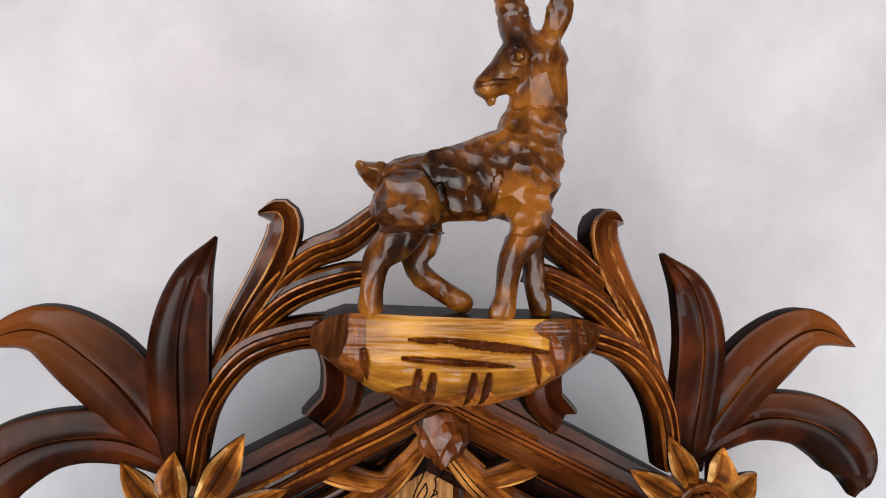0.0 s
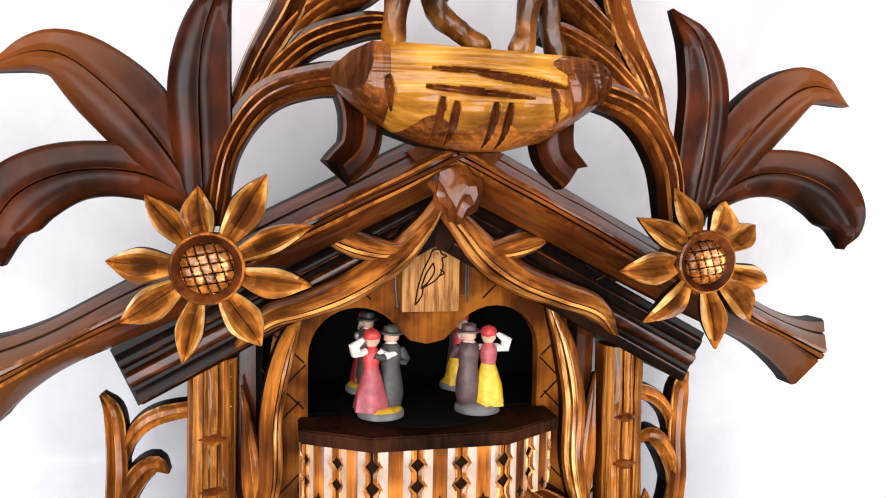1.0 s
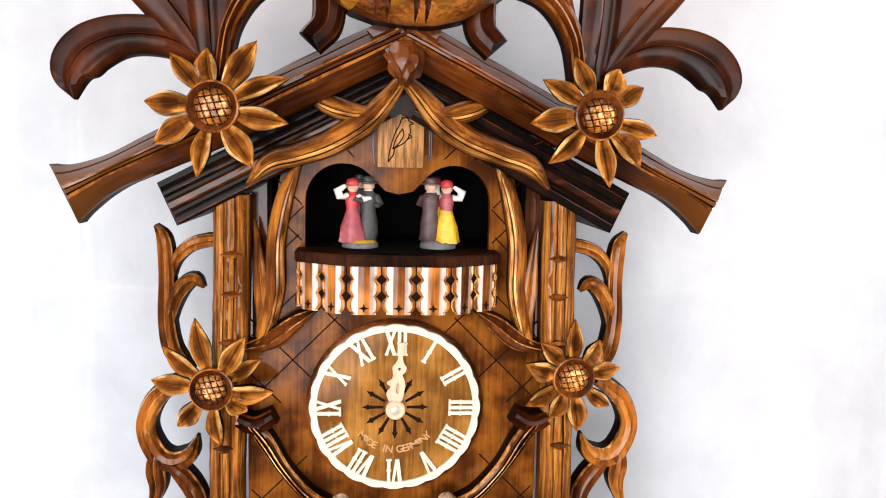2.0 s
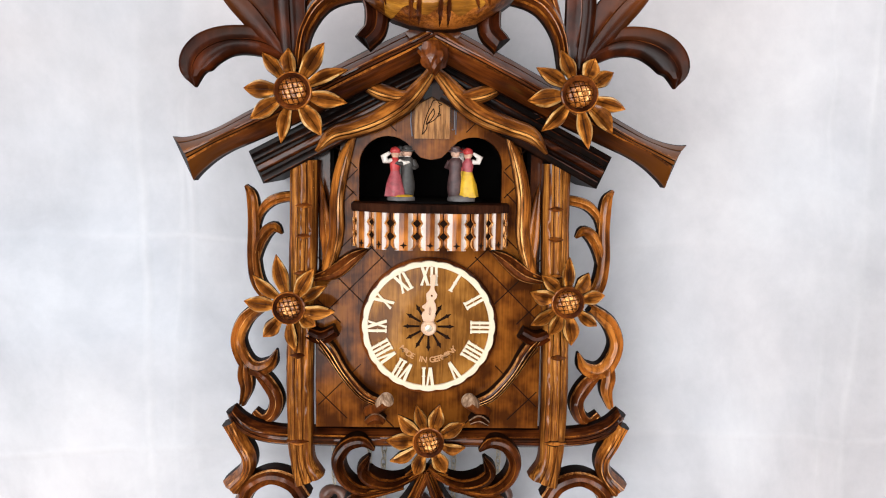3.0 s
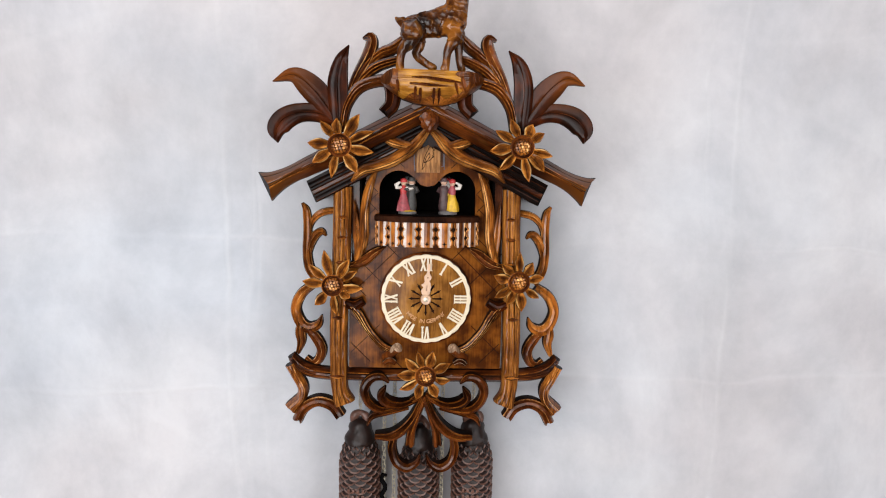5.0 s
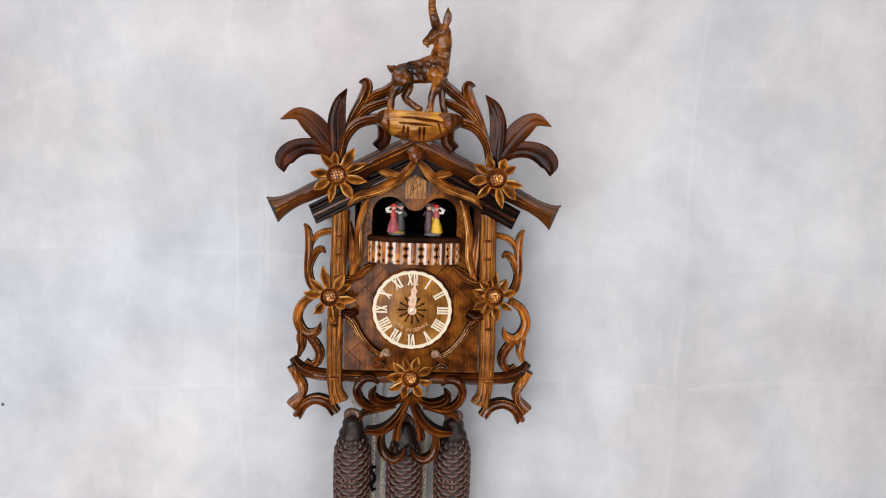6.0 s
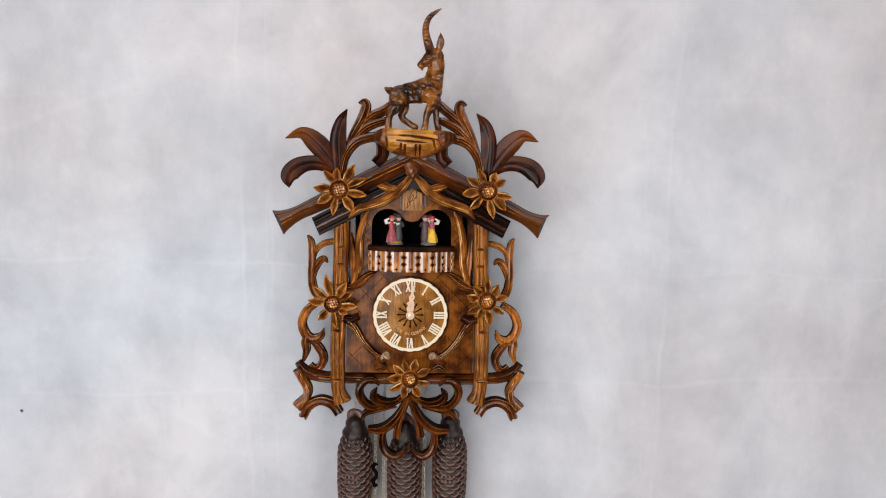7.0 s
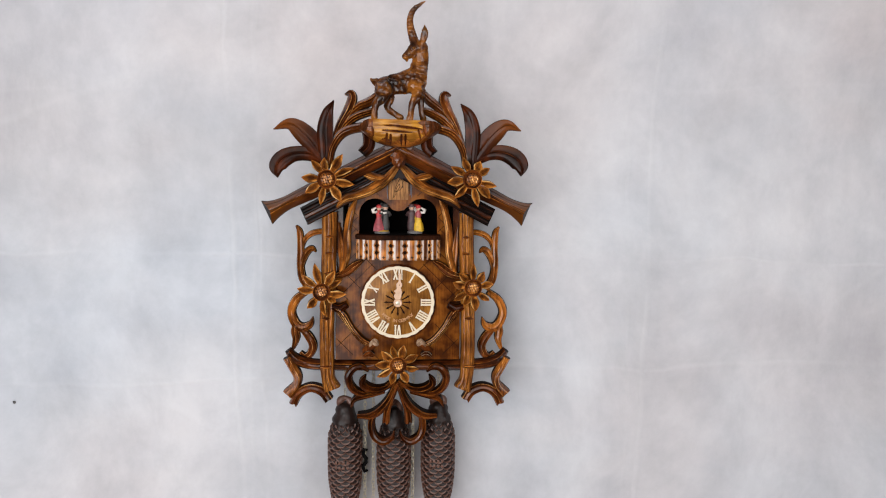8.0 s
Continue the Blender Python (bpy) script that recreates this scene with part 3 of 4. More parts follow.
for s in (-1, 1):
    for x, z, w in ((-107, 88, 7.5), (-107.5, 62, 7.5), (-113, -42, 7.5), (-113, -120, 11), (-109, 30, 7.5)):
        part("knot", sweep([(s * (x - w), z, 0.6), (s * x, z, 3.4), (s * (x + w * 0.8), z, 0.8)], -0.1015, 13, [(-1, 0, 0), (-.7, .8, 1), (0, 1, 0), (.6, .8, 0), (1, 0, 2)], 14), [WALNUT, AMBER, DARK], clock)
    for k in range(7):
        z = 124 - 3.6 * k
        part("bark_notch", sweep([(s * (-114 + 1.5 * (k % 2)), z, 0.5), (s * -106, z - 1 + (k % 3), 1.3), (s * (-99 - (k % 2)), z + 1, 0.5)], -0.100, 12, [(-1, 0, 2), (-.6, .9, 1), (.6, .9, 0), (1, 0, 2)], 10), [WALNUT, HONEY, DARK], clock)

# side scrolls, upper
SIDE = -0.066
SIDEMAT = [AMBER, HONEY, DARK]
carve("side_scroll", [(-164, 103, 1.5), (-158, 93, 5), (-156.5, 69, 5.5), (-157, 39, 6), (-153.5, 17, 6.5), (-142.5, 1, 6)], SIDE, 16, SCROLL, SIDEMAT, 36)
carve("side_sprig", [(-154.5, 63, 2), (-150.5, 79, 4), (-139.5, 90, 5), (-121.5, 94, 4.5), (-109, 93, 3)], SIDE, 16, SCROLL, SIDEMAT, 24)
carve("side_sprig", [(-156, 27, 2.5), (-153, 47, 5.5), (-146, 61, 6), (-138, 66, 5), (-132, 60, 1)], SIDE, 17, SCROLL, SIDEMAT, 26)
# side scrolls, lower
carve("side_scroll", [(-146.5, -3, 5), (-164, -16.5, 7), (-172, -36.5, 7), (-165.5, -56, 7.5), (-154.5, -63, 7.5), (-142.5, -58, 6), (-138, -46, 1)], SIDE, 18, SCROLL, SIDEMAT, 40)
carve("side_scroll", [(-165.5, -50, 3), (-166.5, -68, 7), (-165, -81.5, 6), (-170, -98, 3)], SIDE, 17, SCROLL, SIDEMAT, 24)
carve("side_scroll", [(-159.5, -64, 3), (-147.5, -73.5, 6.5), (-138, -91, 7), (-142, -106, 6.5), (-151, -110.5, 5.5), (-159, -104, 3.5)], SIDE, 17, SCROLL, STAIN, 34)

# rail with its turned-up ends, and the brackets below
part("rail", sweep([(-175, -99, 5), (-167, -109, 7.5), (-153, -117, 8.5), (-132.5, -121, 8.5), (-100.5, -122, 8.5), (-50, -122.5, 8.2), (0, -122.5, 8.2), (50, -122.5, 8.2), (100.5, -122, 8.5), (132.5, -121, 8.5), (153, -117, 8.5), (167, -109, 7.5), (175, -99, 5)], -0.080, 17, BEAM, 120, bow=3, bow0=-3, gouge=0.06), [WALNUTX, AMBER, DARK], clock)
carve("rail_end", [(-177, -108, 8), (-168.5, -125, 7), (-161, -140, 7), (-163, -153.5, 7), (-175, -167.5, 9)], -0.077, 24, BEAM, [AMBER, HONEY, DARK], 30, bow=4)
carve("foot_arch", [(-167.5, -183.5, 7), (-158.5, -167.5, 7.5), (-140.5, -158.5, 7), (-122, -164.5, 7.5), (-112, -177.5, 7)], -0.077, 24, SCROLL, STAIN, 34, bow=3, bow0=-3)

# bottom fretwork
LOW = -0.093
FRET = [WALNUT, AMBER, DARK]
carve("fret_curl", [(-2, -142, 4.8), (-28.5, -160, 4.8), (-55, -165, 5.6), (-72.5, -155, 6.4), (-78.5, -138, 6.4), (-70.5, -123.5, 6.0), (-57, -120.5, 4.8), (-47, -130, 1.0)], LOW, 20, SCROLL, FRET, 48)
carve("fret_leaf", [(-4, -148, 3.2), (-28.5, -157, 5.6), (-47, -155, 7.2), (-56, -146, 6.4), (-51, -135, 1.2)], LOW, 24, SCROLL, FRET, 32)
carve("fret_leaf", [(-20.5, -163, 2.4), (-49, -168, 4.8), (-67, -173, 4.8), (-75, -187.5, 1.2)], LOW, 22, SCROLL, FRET, 24)
carve("fret_leaf", [(0, -144, 4.0), (-16.5, -178, 6.4), (-38.5, -197.5, 6.8), (-64, -200.5, 4.0)], LOW, 26, SCROLL, FRET, 30)
carve("fret_leaf", [(0, -148, 4.0), (-9, -172, 4.8), (-16, -191.5, 5.6), (-18, -210, 6.4)], LOW, 28, SCROLL, FRET, 26)
carve("fret_curl", [(-36.5, -193.5, 4.8), (-41.5, -215, 6.0), (-36.5, -234.5, 6.0), (-22, -243.5, 5.6), (-9, -237.5, 4.0), (-4, -227, 1.0)], LOW, 22, SCROLL, FRET, 36)

# crest: leaves, branches and drops
CREST = -0.145
BRANCH = [WALNUT, AMBER, DARK]
carve("crest_leaf", [(-103, 193.5, 6, 4), (-121, 224, 13, 9), (-139, 245, 14.5, 13), (-158, 257.5, 9, 17), (-182, 250, 0.6, 20)], CREST, 16, LEAF, LEAFSTAIN, 44, other=[(106.5, 194.5, 6, 4), (125, 225.5, 13, 9), (142, 247.5, 14, 13), (160, 259.5, 9, 17), (182, 252, 0.6, 20)])
carve("crest_leaf", [(-104, 200.5, 6, 6), (-127, 213.5, 10, 10), (-150, 215, 11, 14), (-168, 207.5, 13, 18), (-177, 194.5, 11.5, 21), (-176, 179.5, 0.6, 24)], CREST, 16, LEAF, LEAFSTAIN, 44, other=[(111, 203.5, 6, 6), (135.5, 218, 10, 10), (155.5, 219.5, 11.5, 14), (173, 212.5, 13.5, 17), (182.5, 199.5, 11.5, 19), (183, 185, 0.6, 21)])
carve("crest_leaf", [(-106, 193.5, 9, 6), (-107, 224, 11.5, 11), (-107, 253, 11.5, 15), (-103, 275.5, 8, 16), (-94.5, 293.5, 0.6, 16)], CREST, 14, LEAF, LEAFSTAIN, 40, other=[(108.5, 195.5, 9, 6), (110.5, 226, 11, 11), (110, 254, 11, 15), (104, 275, 8, 16), (92, 291, 0.6, 16)])
carve("crest_curl", [(-98, 230.5, 3.5), (-86.5, 258, 6), (-74.5, 280, 7.5), (-68.5, 296, 7.5), (-70.5, 304, 6.5), (-79.5, 303.5, 1)], CREST, 20, SCROLL, STAIN, 40, dx=-1, dz=0.5)
carve("crest_branch", [(-103, 204, 4), (-96.5, 233, 5), (-78.5, 266.5, 6), (-60, 285.5, 6.5), (-43.5, 293, 7), (-29.5, 304, 6)], CREST + 0.004, 20, CORD, BRANCH, 40, other=[(102.5, 206, 4), (95, 235, 5), (78.5, 268.5, 6), (60, 286, 6.5), (47.5, 295.5, 7), (35, 307, 6)])
carve("crest_branch", [(-101, 210, 4), (-92.5, 239.5, 5.5), (-70, 266.5, 6.5), (-45.5, 277.5, 6), (-31, 279.5, 5)], CREST + 0.002, 18, CORD, BRANCH, 36, other=[(100.5, 212.5, 4), (91, 241.5, 5.5), (68.5, 266, 6.5), (48.5, 277.5, 6), (36, 281.5, 5)])
carve("crest_branch", [(-103.5, 195.5, 5), (-98, 224.5, 6), (-84, 245.5, 7), (-63.5, 254, 7), (-43, 255.5, 8)], CREST, 21, CORD, BRANCH, 36, dx=-1)
carve("crest_drop", [(-51.5, 256.5, 6), (-44, 242, 9), (-44.5, 227.5, 9), (-51.5, 219, 8)], CREST, 18, SCROLL, DEEP, 28, bow=4, dx=-1)

# the log under the ibex: flat on top, boat-shaped below, its one end sawn slantwise
LOG_X = (-57, -50, -43, -32, -18, 0, 16, 32, 45, 54, 60, 63)
LOG_TOP = (258, 263.5, 266, 266, 265.5, 265, 264.5, 264.5, 264.5, 263.5, 261, 258)
LOG_FOOT = (251.5, 245, 239.5, 233, 228.5, 226, 226.5, 230.5, 238, 244, 248.5, 253)
LOG_DEEP = (19, 22, 23.5, 25, 26.5, 27.5, 27, 25, 21, 16, 11, 6)
LOG_Y = -0.163


def log_front(x, z):
    """How far forward the log's flank stands at that place."""
    top, foot, deep = (np.interp(x, LOG_X, v) for v in (LOG_TOP, LOG_FOOT, LOG_DEEP))
    u = min(1.0, max(-1.0, (z - foot) / (top - foot) * 2 - 1))
    return LOG_Y - deep / 1000 * (max(0.0, 1 - abs(min(u, 0.0)) ** 2.2) ** 0.6 * (1 - 0.10 * max(0, u) ** 2))


LOG_CUTS = ((-20, 256.5, 9, 255.8, 1.6), (-2, 255.5, 36, 251.5, 2.8), (-22, 249.5, 21, 246.5, 2.0), (-16, 245.5, -17.5, 229, 2.4), (-10.5, 244, -11, 228, 2.6), (5, 244, 4.5, 227, 2.4), (11, 244, 10.5, 227, 2.4), (29, 251, 33, 238, 2.2), (37, 257, 41, 241, 3.0), (49, 262, 53, 249, 2.0), (56, 261, 58, 253, 1.6), (-37, 253, -35, 240, 2.2))


def log_cut_depth(x, z):
    """Depth of the nearest V-shaped chisel cut, in millimetres, and how near its middle."""
    best, core = 0.0, 0.0
    for x0, z0, x1, z1, w in LOG_CUTS:
        ln = math.hypot(x1 - x0, z1 - z0)
        s = ((x - x0) * (x1 - x0) + (z - z0) * (z1 - z0)) / ln / ln
        if -0.02 < s < 1.02:
            d = abs((x - x0) * (z1 - z0) - (z - z0) * (x1 - x0)) / ln
            wide = w * math.sin(math.pi * min(1, max(0, 0.06 + 0.94 * s)) ** 0.8) ** 0.6 if s < 1 else 0.01
            if d < wide:
                best, core = max(best, 2.6 * (1 - d / wide)), max(core, 1 - d / wide)
    return best, core


bm = bmesh.new()
NX, NQ = 300, 120
rings = []
for i in range(NX + 1):
    x = LOG_X[0] + (LOG_X[-1] - LOG_X[0]) * i / NX
    top, foot, deep = (np.interp(x, LOG_X, v) for v in (LOG_TOP, LOG_FOOT, LOG_DEEP))
    ring = []
    for k in range(NQ + 1):
        z = top + (foot - top) * (0.5 - 0.5 * math.cos(math.pi * k / NQ))
        cut, _ = log_cut_depth(x, z)
        rough = 0.9 * noise.noise(Vector((x * 0.06, z * 0.14, 5))) + 0.35 * noise.noise(Vector((x * 0.03, z * 0.7, 8)))
        y = min(LOG_Y, log_front(x, z) + (cut - rough) / 1000)
        sawn = LOG_Y - (3 + (x + 58 - 0.22 * (z - 255)) * 1.45) / 1000
        ring.append(bm.verts.new((x / 1000, min(LOG_Y, max(y, sawn)), z / 1000)))
    ring.append(bm.verts.new((x / 1000, LOG_Y + 0.02, foot / 1000)))
    ring.append(bm.verts.new((x / 1000, LOG_Y + 0.02, top / 1000)))
    rings.append(ring)
M = NQ + 3
for i in range(NX):
    for j in range(M):
        f = bm.faces.new((rings[i][j], rings[i][(j + 1) % M], rings[i + 1][(j + 1) % M], rings[i + 1][j]))
        c = f.calc_center_median() * 1000
        _, core = log_cut_depth(c.x, c.z)
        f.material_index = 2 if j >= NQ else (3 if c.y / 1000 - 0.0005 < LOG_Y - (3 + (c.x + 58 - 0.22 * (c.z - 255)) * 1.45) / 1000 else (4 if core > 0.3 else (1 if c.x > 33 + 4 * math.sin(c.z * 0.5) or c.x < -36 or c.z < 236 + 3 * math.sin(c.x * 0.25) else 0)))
bm.faces.new(rings[0][::-1]).material_index = 3
bm.faces.new(rings[-1]).material_index = 1
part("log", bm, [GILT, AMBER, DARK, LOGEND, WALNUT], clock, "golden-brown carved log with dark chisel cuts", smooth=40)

# the ibex: one carved mesh
bm = bmesh.new()
Y = -174
for path, flat in (([(-27, Y, 307, 8), (-22, Y, 312.5, 14), (-8, Y, 315.5, 14.5), (8, Y, 319, 16.5), (22, Y, 323.5, 17.5), (30, Y, 325, 12)], 0.72),
                   ([(24, Y, 318, 17), (28, Y, 332, 14.5), (31, Y, 346, 12.5), (32.5, Y, 358, 11.5), (32, Y, 371, 10)], 0.72),
                   ([(33, Y, 368, 10.5), (25, Y, 367, 11), (17, Y - 1, 361, 8), (10, Y - 1, 356.5, 5.4)], 0.78), ([(12, Y, 354.5, 3.2), (12, Y, 350.5, 2.0)], 0.8),
                   ([(34, Y - 6, 375, 4.5), (37.5, Y - 8, 387, 5.4), (37.5, Y - 7, 400, 1)], 0.45),
                   ([(24, Y, 375, 7), (19.5, Y, 388, 6.2), (16.5, Y, 401, 5.2), (17, Y, 413, 4.5), (23, Y, 424.5, 3.6), (38, Y, 435, 1.2)], 0.9),
                   ([(25, Y - 5, 316, 12), (27, Y - 9, 301, 8), (20, Y - 9, 287, 5.4), (18.5, Y - 9, 275, 4.5), (17, Y - 9, 266, 5.2)], 0.9),
                   ([(32, Y + 5, 308, 8), (33, Y + 6, 289, 5), (34, Y + 6, 277, 4.4), (37, Y + 6, 267, 5)], 0.9),
                   ([(-21, Y - 5, 309, 14), (-24, Y - 8, 296, 9), (-32, Y - 8, 287, 6), (-34, Y - 8, 276, 4.6), (-34.5, Y - 8, 268, 5.2)], 0.9),
                   ([(-15, Y + 4, 304, 10), (-12, Y + 5, 293, 6), (-17, Y + 5, 285, 5), (-8, Y + 5, 276, 4.6), (4, Y + 5, 269, 4.6)], 0.9),
                   ([(-27, Y, 316, 6.5), (-34, Y, 319, 5), (-39, Y, 322.5, 2)], 0.8)):
    fine = spline([(p[0], p[2], p[1], p[3]) for p in path], 14)
    tube([(a, c, b, d) for a, b, c, d in fine], bm, 12, flat)
    for p in (path[0], path[-1]):
        bmesh.ops.create_icosphere(bm, subdivisions=2, radius=p[3] / 1000 * 0.98, matrix=Matrix.Translation((p[0] / 1000, p[1] / 1000, p[2] / 1000)))
ibex = part("ibex_carving", bm, [IBEXW], clock, "carved brown ibex with a long curved horn", smooth=0)
rm = ibex.modifiers.new("join", "REMESH")
rm.mode, rm.voxel_size = "VOXEL", 0.0009
sm = ibex.modifiers.new("soften", "SMOOTH")
sm.iterations, sm.factor = 3, 0.5
baked = bpy.data.meshes.new_from_object(ibex.evaluated_get(bpy.context.evaluated_depsgraph_get()))
ibex.modifiers.clear()
ibex.data = baked
normals = [v.normal.copy() for v in baked.vertices]
for v, nrm in zip(baked.vertices, normals):
    x, z = v.co.x * 1000, v.co.z * 1000
    body = min(1, max(0, (z - 292) / 10)) * min(1, max(0, (352 - z) / 8))
    # overlapping scoops of the gouge, lying along the coat; long facets down the legs and the face
    q = Vector((x * 0.105 + z * 0.05, v.co.y * 60, z * 0.125 - x * 0.02)) if body > 0.5 else Vector((x * 0.13, v.co.y * 70, z * 0.06))
    near, _ = noise.voronoi(q, distance_metric="DISTANCE")
    scoop = near[0] ** 2
    lift = (scoop - 0.22) * (6.4 if body > 0.5 else 3.0)
    if z > 384 and x < 34:
        lift = 0.9 * abs(math.sin(z * 0.62))
    # carved eye and mouth
    eye = math.hypot(x - 21.5, z - 367.5)
    if nrm.y < -0.3 and eye < 4.2:
        lift = 1.3 * (1 - (eye / 2.0) ** 2) if eye < 2.0 else -1.1
    if nrm.y < -0.2 and x < 22 and abs(z - (356.6 + 0.10 * (x - 8))) < 1.0:
        lift = -1.4
    # split between the haunch, the belly and the shoulder
    for x0, z0, x1, z1 in ((-9, 317, -6, 300), (14, 322, 8, 300)):
        s = min(1, max(0, (z0 - z) / (z0 - z1)))
        if nrm.y < -0.2 and z1 - 2 < z < z0 and abs(x - (x0 + (x1 - x0) * s)) < 0.8 + 2.2 * s:
            lift = -2.6
    v.co += nrm * max(-2.8, min(2.6, lift)) * min(1.0, max(0.12, (abs(nrm.y) - 0.15) / 0.45)) / 1000
fc = ibex.modifiers.new("facets", "DECIMATE")
fc.ratio = 0.16
bpy.context.view_layer.update()
baked = bpy.data.meshes.new_from_object(ibex.evaluated_get(bpy.context.evaluated_depsgraph_get()))
ibex.modifiers.clear()
ibex.data = baked
baked.polygons.foreach_set("use_smooth", [True] * len(baked.polygons))
baked.set_sharp_from_angle(angle=radians(18))


# sunflowers
def petal_mesh():
    """One petal along +x, root at 0, tip at 1: a scooped blade with a dark hollow and light rims."""
    bm = bmesh.new()
    n, cross = 14, ((-1, -.14), (-1, .06), (-.78, .24), (-.5, .1), (-.13, -.02), (0, -.16), (.13, .0), (.5, .14), (.78, .22), (1, .06), (1, -.14))
    m, rows = len(cross), []
    for i in range(n + 1):
        s = i / n
        w = 0.335 * (0.5 + 0.5 * math.sin(min(1, s / 0.52) * 1.57)) * (1 - max(0, (s - 0.42) / 0.58) ** 1.7) + 0.006
        lift = -0.16 * s * s + 0.10 * math.sin(s * 3.1)
        row = []
        for u, v in cross:
            bend = 0.05 * math.sin(s * 2.6) * s
            row.append(bm.verts.new((s, u * w + bend, lift + v * 0.6 * (0.45 + 0.55 * math.sin(min(1, s * 1.2) * 3.14)))))
        rows.append(row)
    for i in range(n):
        for j in range(m):
            f = bm.faces.new((rows[i][j], rows[i][(j + 1) % m], rows[i + 1][(j + 1) % m], rows[i + 1][j]))
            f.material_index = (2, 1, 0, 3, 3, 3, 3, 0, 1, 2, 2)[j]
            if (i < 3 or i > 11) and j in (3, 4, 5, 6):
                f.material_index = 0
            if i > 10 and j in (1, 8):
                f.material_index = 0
    bm.faces.new(rows[0][::-1])
    bm.faces.new(rows[-1])
    return bm


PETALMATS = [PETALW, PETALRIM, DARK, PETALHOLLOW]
petal_first = None


def sunflower(x, z, y, angles, lengths, r=15.0, peg=7.0):
    """A carved sunflower: petals round a hollowed disc with a crosshatched seed dome."""
    global petal_first
    fl = new("sunflower")
    fl.parent, fl.location = clock, (x / 1000, y, z / 1000)
    tagged(fl, "carved golden-brown sunflower with a crosshatched seed disc")
    base = pose(0, 0, 0, 90, 0, 0)
    for k, (a, ln) in enumerate(zip(angles, lengths)):
        m = base @ pose(0, 0, 0, 0, 0, a) @ pose(r * 0.00086, 0, -0.001 + 0.0016 * (k % 2), 13 * math.sin(k * 2.7 + x), 5 * math.sin(k * 1.9 + z), 0) @ Matrix.Diagonal(((ln - r * 0.88) / 1000, 0.0190 + 0.0030 * math.sin(k * 2.1 + x), 0.03, 1))
        if petal_first is None:
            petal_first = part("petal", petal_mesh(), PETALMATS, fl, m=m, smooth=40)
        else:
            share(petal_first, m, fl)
    bm = bmesh.new()
    prof = [(r * .60, -peg), (r * .62, -5.5), (r * .94, -5), (r * .97, 1.0), (r * .94, 3.0), (r * .88, 3.5), (r * .78, 2.0), (r * .68, 0.6), (r * 0.5, 0.4)]
    lathe(prof, bm, 32, mats=[2, 2, 2, 0, 0, 2, 2, 2, 2])
    part("disc_rim", bm, [AMBER, AMBER, WALNUT], fl, m=base)
    bm = bmesh.new()
    bmesh.ops.create_grid(bm, x_segments=44, y_segments=44, size=1)
    kill = []
    for v in bm.verts:
        d = v.co.length
        if d > 1:
            kill.append(v)
            continue
        u, w = (v.co.x + 0.35 * v.co.y), (v.co.y - 0.15 * v.co.x)
        cut = min(abs((u * 2.7) % 1 - 0.5), abs((w * 2.7) % 1 - 0.5))
        v.co = Vector((v.co.x * r * 0.70 / 1000, v.co.y * r * 0.70 / 1000, (0.4 + 4.2 * math.sqrt(max(0, 1 - d ** 4)) - 1.5 * max(0, 1 - cut / 0.1)) / 1000))
    bmesh.ops.delete(bm, geom=kill, context="VERTS")
    for f in bm.faces:
        c = f.calc_center_median()
        u, w = (c.x + 0.35 * c.y) / (r * 0.0007), (c.y - 0.15 * c.x) / (r * 0.0007)
        cut = min(abs((u * 2.7) % 1 - 0.5), abs((w * 2.7) % 1 - 0.5))
        f.material_index = 1 if cut < 0.06 else (0 if math.hypot(c.x - r * 0.0001, c.y) < r * 0.00042 else 2)
    part("seed_dome", bm, [HONEY, DARK, AMBER], fl, m=base, smooth=30)
    return fl


sunflower(-104.5, 178, -0.170, (57, 23, -13, -58, -106, -148, 176, 128, 97), (44, 44, 41, 39, 40, 39, 39, 37, 32), peg=26)
sunflower(110.5, 179.5, -0.170, (113, 148, 186, 226, 281, 314, 343, 33, 65), (36, 38, 39, 39, 42, 40, 39, 31, 30), peg=26)
sunflower(-119, 1.5, -0.114, (104, 57, 31, -8, -38, -84, -131, 172, 138), (47, 40, 37, 39, 28, 39, 36, 40, 41))
sunflower(118.5, 9, -0.114, (88, 52, 10, -40, -83, -117, -145, 166, 132), (39, 31, 34, 35, 39, 33, 38, 33, 32))
sunflower(1, -114.5, -0.118, (178, 140, 108, 72, 26, -14, -62, -112, -148), (37, 35, 33, 34, 36, 34, 34, 34, 40), r=14.5)

# forked branches and sawn stubs on the plate
carve("forked_branch", [(-96.5, -26.5, 4), (-86.5, -38, 5.5), (-74, -59, 4.5), (-58, -77.5, 4.5), (-44, -85.5, 4)], -0.092, 20, CORD, STAIN, 30)
carve("forked_branch", [(-104.5, -22.5, 5), (-92.5, -26.5, 6.5), (-80.5, -20.5, 5.5)], -0.094, 18, SCROLL, DEEP, 18)
for s in (-1, 1):
    bm = tube([(s * -52, -92, -97, 6), (s * -47, -98, -92, 5.8), (s * -41, -104, -86, 6.2), (s * -35.5, -109, -80, 6.8), (s * -34.5, -110, -79, 6.2)], seg=14)
    for f in bm.faces:
        c = f.calc_center_median()
        f.material_index = 1 if c.z > -0.085 else 0
    part("sawn_stub", bm, [WALNUT, PALEW], clock, "pale sawn branch stub")
    part("stub_root", sweep([(s * -54, -104, 3), (s * -46, -99, 5), (s * -38, -103, 3)], -0.092, 20, SCROLL, 14), [WALNUT, PALEW, DARK], clock)

